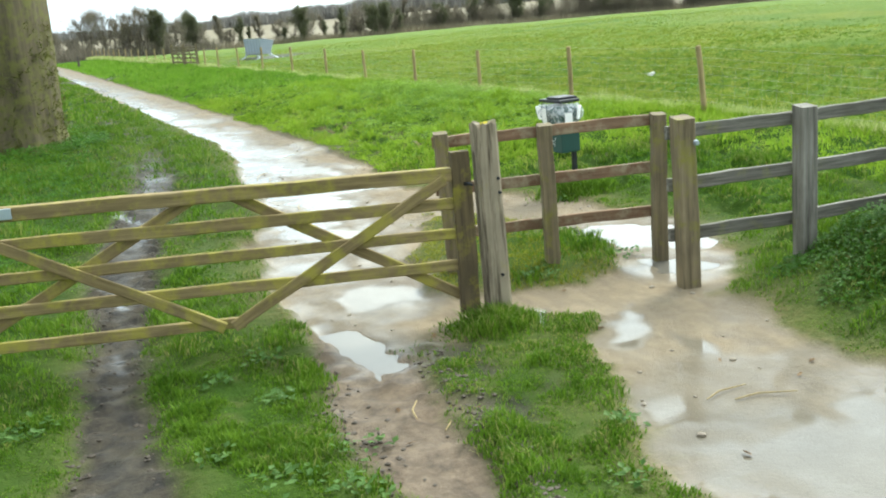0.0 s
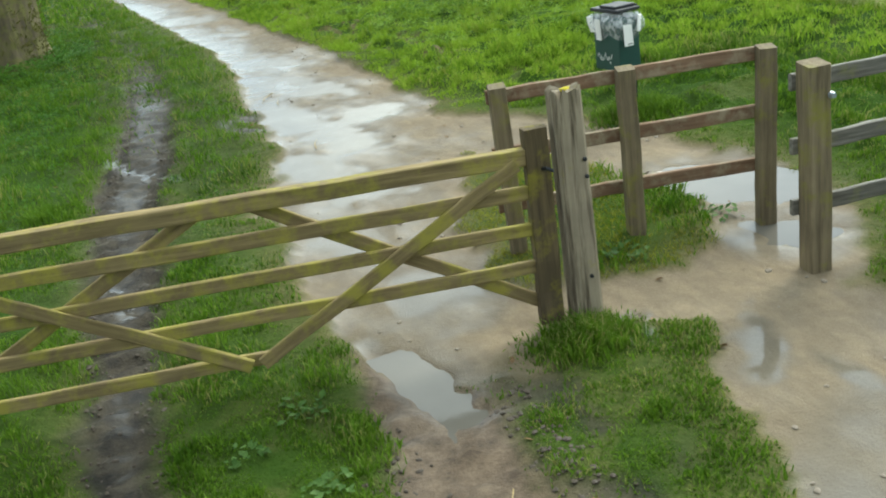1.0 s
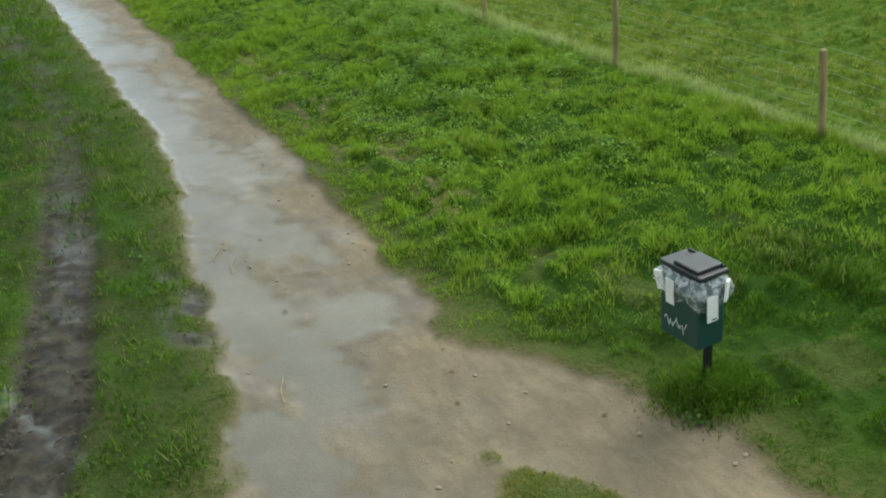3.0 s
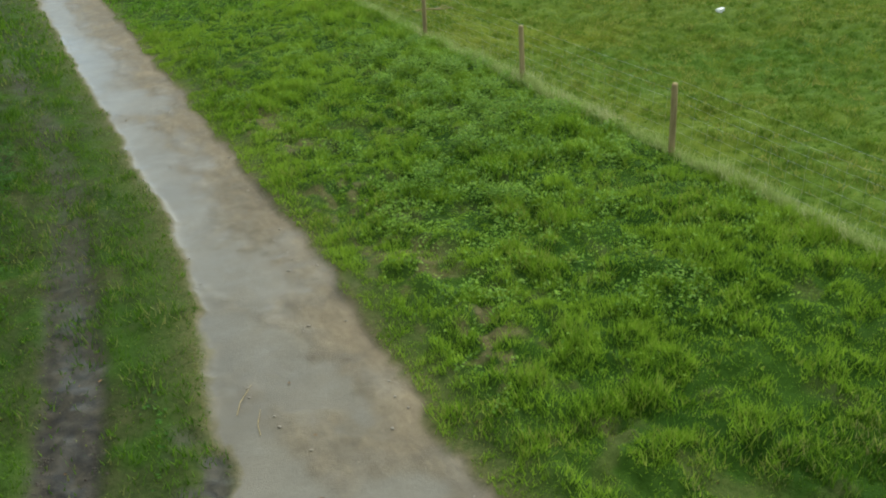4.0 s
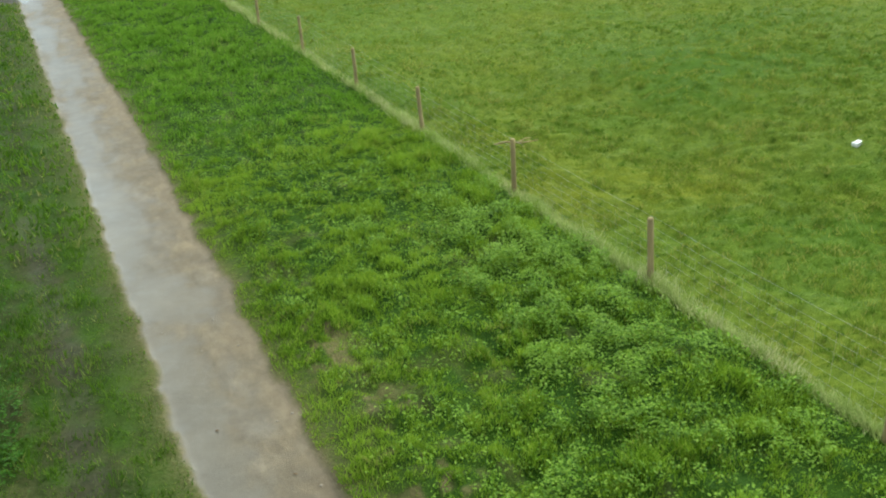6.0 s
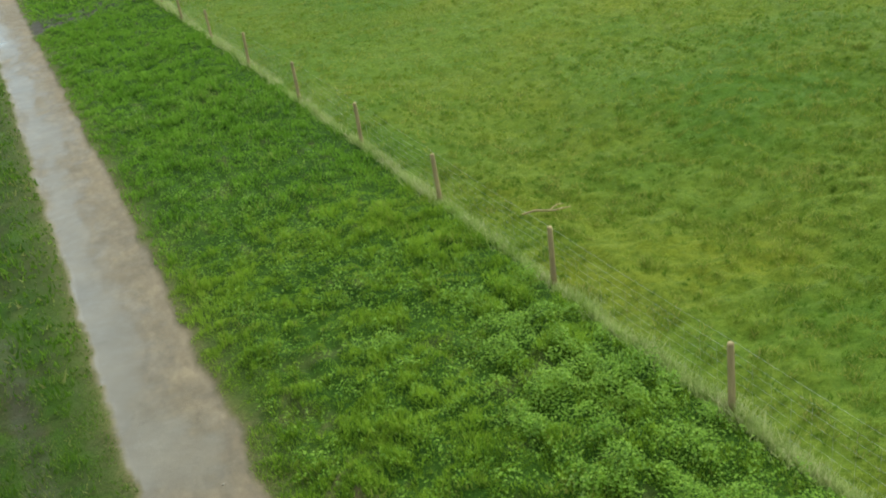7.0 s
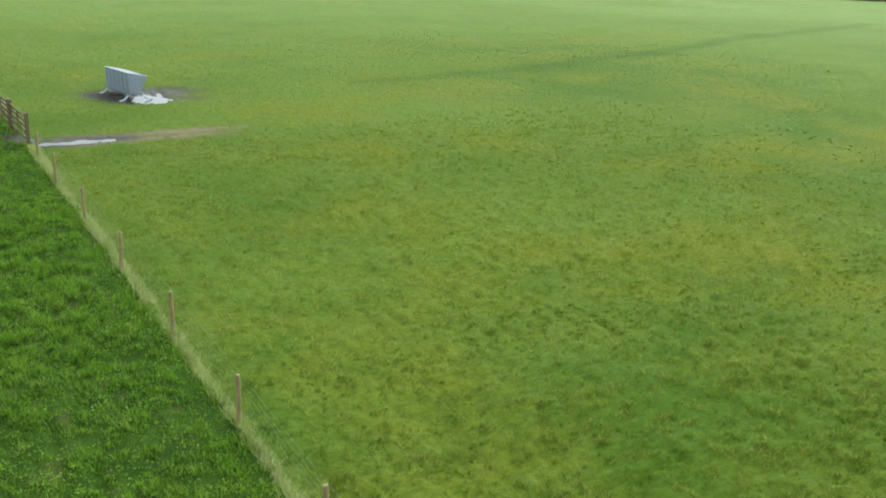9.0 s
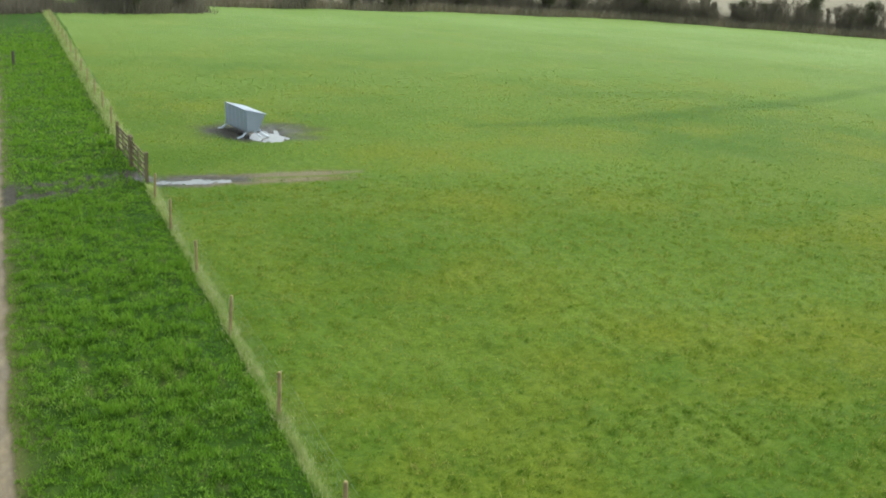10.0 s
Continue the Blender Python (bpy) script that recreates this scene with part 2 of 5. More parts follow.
MAT_GROUND = ground_material()
MAT_WATER = water_material()
MAT_VERGE = grass_material("verge_grass_blades", (0.023, 0.070, 0.004), (0.084, 0.173, 0.012), (0.160, 0.269, 0.028), (0.265, 0.257, 0.094), 0.04)
MAT_MEADOW = grass_material("meadow_grass_blades", (0.056, 0.123, 0.008), (0.204, 0.351, 0.023), (0.332, 0.476, 0.051), (0.312, 0.328, 0.078), 0.02)
MAT_FAR_VERGE = grass_material("far_verge_grass_blades", (0.050, 0.122, 0.009), (0.138, 0.280, 0.024), (0.215, 0.375, 0.042), (0.26, 0.32, 0.08), 0.0)
MAT_MOSS = grass_material("olive_mossy_turf_blades", (0.078, 0.105, 0.006), (0.195, 0.226, 0.016), (0.304, 0.312, 0.035), (0.312, 0.265, 0.078), 0.08)
MAT_PALE_LEAF = grass_material("pale_broad_leaves", (0.031, 0.082, 0.014), (0.082, 0.168, 0.037), (0.148, 0.250, 0.078), (0.203, 0.265, 0.094), -0.08, 0.45)
MAT_FIELD = grass_material("pasture_grass_blades", (0.096, 0.161, 0.013), (0.151, 0.224, 0.024), (0.240, 0.305, 0.046), (0.340, 0.335, 0.095), 0.12, 0.6, 0.9)
MAT_DRY = grass_material("pale_tall_fence_grass", (0.160, 0.245, 0.048), (0.300, 0.380, 0.105), (0.450, 0.500, 0.200), (0.520, 0.500, 0.280), 0.10)
MAT_NETTLE = grass_material("nettle_leaves", (0.041, 0.105, 0.008), (0.162, 0.308, 0.025), (0.281, 0.433, 0.058), (0.234, 0.328, 0.109), -0.08, 0.5)
MAT_WEED = grass_material("dock_leaves", (0.017, 0.062, 0.005), (0.048, 0.136, 0.011), (0.094, 0.211, 0.027), (0.156, 0.218, 0.062), -0.08, 0.45)
# darker than the pasture blades: tussock shade is put into this green
MAT_TUSSOCK = grass_material("pasture_tussock_blades", (0.035, 0.090, 0.006), (0.070, 0.148, 0.011), (0.129, 0.222, 0.023), (0.218, 0.250, 0.062), 0.02)
MAT_BANK = grass_material("dark_bank_leaves", (0.011, 0.043, 0.004), (0.031, 0.098, 0.008), (0.066, 0.168, 0.016), (0.125, 0.203, 0.047), -0.08, 0.5)
# far wood's bark colour greyed and lightened to carry the haze
MAT_HAZE = grass_material("hazed_bare_wood", (0.117, 0.115, 0.111), (0.172, 0.167, 0.156), (0.234, 0.226, 0.211), (0.250, 0.242, 0.218), 0.05, 0.9)
MAT_IVY = grass_material("ivy_and_bud_leaves", (0.053, 0.064, 0.037), (0.098, 0.108, 0.059), (0.148, 0.153, 0.087), (0.187, 0.172, 0.109), 0.05, 0.55)
MAT_SPRAY = grass_material("bare_twig_sprays", (0.094, 0.081, 0.064), (0.160, 0.139, 0.108), (0.226, 0.199, 0.156), (0.234, 0.218, 0.156), 0.05, 0.8)
MAT_SHOOT = grass_material("yellow_green_shoots", (0.047, 0.055, 0.014), (0.086, 0.094, 0.023), (0.125, 0.133, 0.035), (0.156, 0.125, 0.055), 0.05, 0.7)
MAT_THATCH = grass_material("dead_hedge_bottom_growth", (0.133, 0.109, 0.070), (0.250, 0.211, 0.140), (0.359, 0.320, 0.234), (0.406, 0.374, 0.289), 0.1, 0.8)
MAT_GATE = wood_material("mossy_gate_wood", (0.115, 0.082, 0.036), (0.315, 0.240, 0.110), (0.280, 0.250, 0.042), 0.155)
MAT_GATE_POST = wood_material("weathered_split_oak", (0.070, 0.053, 0.034), (0.367, 0.308, 0.222), (0.265, 0.234, 0.039), 0.02, 30.0, (0.34, 0.52))
MAT_STILE = wood_material("dark_mossy_stile_wood", (0.055, 0.039, 0.020), (0.156, 0.117, 0.058), (0.211, 0.187, 0.023), 0.12)
MAT_RED_RAIL = wood_material("red_brown_rail_wood", (0.129, 0.074, 0.043), (0.312, 0.203, 0.129), (0.312, 0.273, 0.187), 0.12)
MAT_POST = wood_material("brown_green_post_wood", (0.094, 0.073, 0.043), (0.234, 0.187, 0.113), (0.187, 0.176, 0.031), 0.09)
MAT_GREY = wood_material("grey_weathered_wood", (0.074, 0.069, 0.056), (0.265, 0.250, 0.218), (0.187, 0.187, 0.070), 0.04)
MAT_STAKE = wood_material("treated_fence_stake_wood", (0.225, 0.165, 0.075), (0.450, 0.355, 0.180), (0.230, 0.210, 0.110), -0.02)
MAT_BARK = wood_material("mossy_bark", (0.047, 0.037, 0.020), (0.144, 0.117, 0.066), (0.113, 0.113, 0.027), 0.18, 9.0)
MAT_TWIG = wood_material("hedgerow_bark", (0.062, 0.053, 0.042), (0.144, 0.125, 0.100), (0.078, 0.086, 0.035), 0.0, 9.0)
MAT_WIRE = plain_material("galvanised_wire", (0.328, 0.343, 0.304), 0.5, 0.3)
MAT_GALV = plain_material("galvanised_sheet", (0.57, 0.63, 0.71), 0.5, 0.12, 0.15, 5.0)
MAT_BIN = plain_material("dark_green_painted_steel", (0.014, 0.066, 0.055), 0.45)
MAT_LID = plain_material("dark_grey_plastic_lid", (0.022, 0.024, 0.031), 0.55)
MAT_IRON = plain_material("dark_iron", (0.035, 0.038, 0.042), 0.5, 0.6)
MAT_ZINC = plain_material("bright_zinc_plate", (0.55, 0.62, 0.72), 0.35, 0.7)
MAT_WHITE = plain_material("white_card", (0.80, 0.80, 0.78), 0.6, 0.0, 0.06)
MAT_LINER = liner_material()
MAT_STONE = plain_material("path_stone", (0.234, 0.195, 0.148), 0.8)
MAT_LEAF_LITTER = plain_material("dead_leaf", (0.203, 0.117, 0.047), 0.75)


# ---- mesh helpers ----
def mesh_arrays(name, verts, faces_flat, sizes, mat, smooth=False):
    """A mesh from arrays of vertices, corner indices and face sizes."""
    me = bpy.data.meshes.new(name)
    verts = np.asarray(verts, dtype=np.float32).reshape(-1, 3)
    faces_flat = np.asarray(faces_flat, dtype=np.int32).ravel()
    sizes = np.asarray(sizes, dtype=np.int32).ravel()
    me.vertices.add(len(verts))
    me.vertices.foreach_set("co", verts.ravel())
    me.loops.add(len(faces_flat))
    me.loops.foreach_set("vertex_index", faces_flat)
    me.polygons.add(len(sizes))
    me.polygons.foreach_set("loop_start", np.concatenate(([0], np.cumsum(sizes)[:-1])).astype(np.int32))
    me.polygons.foreach_set("loop_total", sizes)
    me.polygons.foreach_set("use_smooth", np.full(len(sizes), smooth))
    me.update(calc_edges=True)
    me.validate()
    me.materials.append(mat)
    return me


def part(name, bm, mat, parent=None, label="", m=None, smooth=False):
    """Links a bmesh as one mesh object, under its thing where there is one."""
    me = bpy.data.meshes.new(name)
    for f in bm.faces:
        f.smooth = smooth
    bm.to_mesh(me)
    bm.free()
    me.materials.append(mat)
    ob = new(name, me)
    if parent is not None:
        ob.parent = parent
    if m is not None:
        ob.matrix_basis = m
    if label:
        ob["label"] = label
    return ob


def empty(name, m, label, category, group="", kind=""):
    ob = new(name)
    ob.empty_display_size = 0.2
    ob.matrix_basis = m
    return tagged(ob, label, category, group, kind)


def board(a, b, width, thick, up=(0, 0, 1), bevel=0.006, cuts=5, wobble=0.004, seed=1):
    """A sawn board from a to b with eased edges and slightly uneven faces. Its long axis is local z. Returns the bmesh and its pose."""
    a, b = Vector(a), Vector(b)
    z = (b - a).normalized()
    y = Vector(up) - z * Vector(up).dot(z)
    y.normalize()
    x = y.cross(z)
    length = (b - a).length
    bm = bmesh.new()
    rng = random.Random(seed)
    rings = []
    for i in range(cuts + 1):
        dx, dy = rng.uniform(-wobble, wobble), rng.uniform(-wobble, wobble)
        zz = length * i / cuts
        c = bevel
        hx, hy = thick / 2, width / 2
        pts = [(-hx + c, -hy), (hx - c, -hy), (hx, -hy + c), (hx, hy - c), (hx - c, hy), (-hx + c, hy), (-hx, hy - c), (-hx, -hy + c)]
        rings.append([bm.verts.new((px + dx + rng.uniform(-1, 1) * wobble * 0.5, py + dy + rng.uniform(-1, 1) * wobble * 0.5, zz)) for px, py in pts])
    for r0, r1 in zip(rings, rings[1:]):
        for k in range(8):
            bm.faces.new((r0[k], r0[(k + 1) % 8], r1[(k + 1) % 8], r1[k]))
    bm.faces.new(list(reversed(rings[0])))
    bm.faces.new(rings[-1])
    pose_m = Matrix(((x.x, y.x, z.x, a.x), (x.y, y.y, z.y, a.y), (x.z, y.z, z.z, a.z), (0, 0, 0, 1)))
    return bm, pose_m


def tube(points, radii, sides=6):
    """A tapered tube through the points."""
    bm = bmesh.new()
    rings = []
    pts = [Vector(p) for p in points]
    for i, p in enumerate(pts):
        d = (pts[min(i + 1, len(pts) - 1)] - pts[max(i - 1, 0)]).normalized()
        x = d.cross(Vector((0.31, 0.17, 0.93)) if abs(d.z) < 0.95 else Vector((1, 0.1, 0))).normalized()
        y = d.cross(x)
        rings.append([bm.verts.new(p + radii[i] * (math.cos(2 * math.pi * k / sides) * x + math.sin(2 * math.pi * k / sides) * y)) for k in range(sides)])
    for r0, r1 in zip(rings, rings[1:]):
        for k in range(sides):
            bm.faces.new((r0[k], r0[(k + 1) % sides], r1[(k + 1) % sides], r1[k]))
    bm.faces.new(list(reversed(rings[0])))
    bm.faces.new(rings[-1])
    return bm


def box(sx, sy, sz, bevel=0.01, centre=(0, 0, 0)):
    bm = bmesh.new()
    bmesh.ops.create_cube(bm, size=1.0, matrix=Matrix.Translation(centre) @ Matrix.Diagonal((sx, sy, sz, 1)))
    if bevel:
        bmesh.ops.bevel(bm, geom=list(bm.edges), offset=bevel, segments=2, affect="EDGES", profile=0.6)
    return bm


# ---- the plan of the ground ----
def vnoise(x, y, scale, seed=0):
    """Smooth value noise from 0 to 1."""
    x, y = np.asarray(x) / scale, np.asarray(y) / scale
    xi, yi = np.floor(x).astype(np.int64), np.floor(y).astype(np.int64)
    fx, fy = x - xi, y - yi
    fx, fy = fx * fx * (3 - 2 * fx), fy * fy * (3 - 2 * fy)

    def h(a, b):
        v = (a * 374761393 + b * 668265263 + seed * 974711) & 0x7FFFFFFF
        v = ((v ^ (v >> 13)) * 1274126177) & 0x7FFFFFFF
        return ((v ^ (v >> 16)) & 0xFFFF) / 65535.0

    return (h(xi, yi) * (1 - fx) + h(xi + 1, yi) * fx) * (1 - fy) + (h(xi, yi + 1) * (1 - fx) + h(xi + 1, yi + 1) * fx) * fy


def smooth(a, b, v):
    t = np.clip((v - a) / (b - a), 0, 1)
    return t * t * (3 - 2 * t)


def strip(x, y, pts):
    """The distance outside a strip through points (x, y, half width); below zero inside."""
    best = np.full(np.shape(x), 1e9)
    for (ax, ay, aw), (bx, by, bw) in zip(pts, pts[1:]):
        dx, dy = bx - ax, by - ay
        t = np.clip(((x - ax) * dx + (y - ay) * dy) / (dx * dx + dy * dy), 0, 1)
        best = np.minimum(best, np.hypot(x - ax - t * dx, y - ay - t * dy) - (aw + t * (bw - aw)))
    return best


MAIN_PATH = [(3.43, 9.29, 0.50), (3.44, 10.28, 0.60), (3.47, 11.07, 0.62), (3.7, 11.96, 0.80), (4.03, 12.72, 0.84), (4.33, 13.47, 0.95), (4.65, 14.39, 0.97), (4.76, 15.42, 0.94), (4.81, 16.35, 0.90), (4.94, 17.65, 0.85), (5.15, 19.3, 0.76), (5.25, 20.82, 0.71), (5.26, 23.14, 0.70), (5.26, 30.86, 0.74), (5.23, 40.41, 0.76), (5.15, 60.0, 0.76), (5.05, 90.0, 0.78), (4.37, 125.0, 0.8)]
SIDE_PATH = [(5.43, 13.51, 0.62), (5.95, 12.53, 0.58), (6.12, 11.56, 0.48), (6.29, 10.57, 0.50), (6.11, 9.83, 0.48), (5.67, 9.17, 0.45), (5.06, 8.56, 0.55), (4.74, 7.73, 0.66), (4.62, 6.96, 0.70), (4.48, 6.08, 0.84), (4.36, 4.8, 0.95), (4.17, -3.75, 1.1)]
GATE_MUD = [(3.65, 9.44, 0.32), (4.45, 9.14, 0.30), (5.04, 8.6, 0.4)]
LEFT_RUT = [(1.06, 6.18, 0.24), (1.24, 7.64, 0.25), (1.31, 8.41, 0.17), (1.41, 9.29, 0.16), (1.61, 10.77, 0.19), (1.74, 12.06, 0.24), (2.06, 13.93, 0.28), (2.42, 15.7, 0.28), (2.87, 18.2, 0.27), (3.15, 20.82, 0.24), (3.46, 23.62, 0.22), (3.53, 26.99, 0.18), (3.28, 32.77, 0.14)]
RIGHT_RUT = [(2.37, 3.72, 0.18), (2.56, 5.69, 0.18), (2.66, 6.57, 0.20), (2.75, 7.35, 0.25), (2.82, 8.12, 0.28), (2.96, 8.99, 0.24), (3.11, 9.68, 0.22)]
CROSS_TRACK = [(4.9, 60.6, 1.8), (6.3, 60.8, 1.2), (8.0, 61.2, 0.8), (9.6, 62.0, 0.7), (10.8, 62.4, 0.7)]
FIELD_TRACK = [(10.9, 62.2, 0.7), (13.0, 62.3, 0.7), (15.0, 62.4, 0.4)]
# pools: centre, half length across and along, turn in degrees, depth
POOLS = [
    (3.76, 13.38, 0.42, 1.5, -12, 0.055), (4.22, 15.7, 0.44, 1.9, -8, 0.06), (4.99, 15.32, 0.58, 0.45, -30, 0.045), (4.69, 18.2, 0.38, 1.7, -16, 0.055), (5.06, 20.01, 0.48, 0.9, -5, 0.05),
    (4.92, 24.5, 0.34, 3.2, 0, 0.045), (5.10, 27.9, 0.52, 1.0, 0, 0.05), (4.88, 31.8, 0.40, 2.6, 0, 0.05), (4.86, 38.5, 0.34, 4.2, 0, 0.046), (5.0, 44.5, 0.48, 2.4, 0, 0.055), (4.88, 51, 0.36, 4.0, 0, 0.05), (4.9, 58, 0.36, 2.5, 0, 0.05),
    (6.18, 10.43, 0.36, 0.66, -35, 0.065), (5.86, 9.34, 0.2, 0.3, -30, 0.055), (3.49, 10.08, 0.40, 0.36, 0, 0.05), (3.38, 11.27, 0.3, 0.5, 0, 0.04),
    (4.46, 5.83, 0.72, 0.85, -15, 0.05), (4.17, 4.21, 0.6, 1.2, 0, 0.06),
    (2.96, 9.04, 0.17, 0.60, -8, 0.075),
    (12.9, 62.3, 2.0, 0.42, 3, 0.12), (18.15, 70.6, 1.0, 1.5, 20, 0.12),
]
WATER_Z = -0.052
# ragged gleams of shallow water on the side path: centre, half width, half length, turn
GLEAMS = [(4.61, 8.17, 0.12, 0.40, 35), (4.22, 8.8, 0.10, 0.2, 50), (4.76, 7.72, 0.05, 0.24, 5), (2.25, 14.95, 0.07, 0.8, -18), (1.68, 11.27, 0.07, 0.35, -12)]


def pool_halo(x, y):
    out = np.zeros(np.shape(x))
    wob = (vnoise(x, y, 0.5, 33) - 0.5) * 0.9 + (vnoise(x, y, 0.15, 34) - 0.5) * 0.5
    for cx, cy, rx, ry, turn, depth in POOLS:
        c, s = math.cos(radians(turn)), math.sin(radians(turn))
        u, v = ((x - cx) * c - (y - cy) * s) / (rx + 0.12), ((x - cx) * s + (y - cy) * c) / (ry + 0.12)
        out = np.maximum(out, 1 - smooth(0.9, 1.9, np.hypot(u, v) + wob))
    return out


def pool_depth(x, y):
    out = np.zeros(np.shape(x))
    wob = (vnoise(x, y, 0.35, 31) - 0.5) * 0.7 + (vnoise(x, y, 0.13, 32) - 0.5) * 0.55
    for cx, cy, rx, ry, turn, depth in POOLS:
        c, s = math.cos(radians(turn)), math.sin(radians(turn))
        u, v = ((x - cx) * c - (y - cy) * s) / rx, ((x - cx) * s + (y - cy) * c) / ry
        out = np.maximum(out, depth * (1 - smooth(0.45, 1.35, np.hypot(u, v) + wob)))
    return out


def masks(x, y):
    """How far each spot is path, churned mud, worn turf, pasture; the pools' depth."""
    edge = ((vnoise(x, y, 0.5, 3) - 0.5) * 0.30 + (vnoise(x, y, 0.13, 4) - 0.5) * 0.14) * (1 - 0.5 * smooth(13, 20, y))
    d_path = np.minimum(np.minimum(strip(x, y, MAIN_PATH), strip(x, y, SIDE_PATH)), strip(x, y, GATE_MUD)) + edge
    path = 1 - smooth(-0.06, 0.07, d_path)
    d_rut = np.minimum(strip(x, y, LEFT_RUT), strip(x, y, RIGHT_RUT)) + edge * 0.6
    fade = 1 - smooth(17.5, 25, y) * 0.6
    mud = (1 - smooth(-0.06, 0.12, d_rut)) * fade
    d_track = np.minimum(strip(x, y, CROSS_TRACK), strip(x, y, FIELD_TRACK)) + edge * 2.5
    feeder = np.hypot((x - 17.7) / 3.7, (y - 71.2) / 2.4) + (vnoise(x, y, 1.2, 8) - 0.5) * 0.6
    mud = np.maximum(mud, np.maximum((0.95 - 0.55 * smooth(0.10, 0.45, np.abs(np.abs(strip(x, y, [(q[0], q[1], 0.0) for q in CROSS_TRACK]) - 0.75))) * (x < 10.4) * (x > 6.4)) * (1 - smooth(-0.3, 0.7, d_track)), 1 - smooth(0.55, 1.1, feeder)))
    churn = (1 - smooth(0.0, 0.45, np.hypot((x - 3.3) / 0.5, (y - 8.1) / 1.1) - 0.6)) * smooth(0.4, 0.65, vnoise(x, y, 0.25, 12))
    mud = np.maximum(mud, 0.8 * churn)
    mud = np.maximum(mud, 0.95 * (1 - smooth(0.3, 0.9, np.hypot((x - 3.70 - 0.08 * (y - 16.4)) / 0.40, (y - 16.4) / 1.9))) * smooth(0.4, 0.6, vnoise(x, y, 0.3, 13)))
    worn = np.exp(-np.clip(np.abs(d_path), 0, 9) / 0.30) * 0.9
    worn = np.maximum(worn, 0.5 * np.exp(-np.clip(d_rut, 0, 9) / 0.25) * (1 - 0.6 * smooth(14, 19, y)))
    worn = np.maximum(worn, smooth(0.56, 0.68, vnoise(x, y, 0.15, 21) * 0.65 + vnoise(x, y, 0.6, 25) * 0.35) * np.exp(-((x - 6.75) / 0.6) ** 2) * smooth(14, 16, y) * (1 - smooth(25, 31, y)))
    worn = np.maximum(worn, 0.35 * smooth(0.74, 0.9, vnoise(x, y, 0.4, 22)) * (x < 10.5))
    scuffed = smooth(0.50, 0.66, 0.6 * vnoise(x, y, 0.45, 26) + 0.4 * vnoise(x, y, 0.16, 27)) * smooth(1.6, 1.9, x) * (1 - smooth(4.6, 5.2, x)) * (1 - smooth(9.0, 9.6, y))
    worn = np.maximum(worn, 0.42 * scuffed)
    trail = np.minimum(np.abs(y - 62.75 - 0.03 * (x - 14)), np.abs(y - 61.75 - 0.02 * (x - 14))) + edge * 0.8
    worn = np.maximum(worn, (1 - smooth(0.22, 0.55, trail)) * smooth(12.0, 13.5, x) * (1 - smooth(18.5, 21.0, x)))
    field = smooth(11.22, 11.5, x + (vnoise(x, y, 0.6, 5) - 0.5) * 0.25)
    return path, mud * (1 - path), worn, field, d_path, d_rut


def thin(x, y):
    """Where the turf left of the path is thin and muddy."""
    lane = np.interp(y, [6, 12, 18, 24, 34, 60], [1.4, 1.9, 2.9, 3.3, 3.2, 3.2])
    return smooth(0.30, 0.62, vnoise(x, y, 0.55, 23) * 0.6 + vnoise(x, y, 0.18, 24) * 0.4) * np.exp(-((x - lane) / 1.1) ** 2) * smooth(8, 16, y) * 0.65


def tussock(x, y):
    """Rounded tufts with narrow creases between them, 0 to 1."""
    return 0.62 * smooth(0.0, 0.65, np.abs(2 * vnoise(x, y, 0.44, 67) - 1)) + 0.38 * smooth(0.0, 0.7, np.abs(2 * vnoise(x, y, 0.19, 68) - 1))


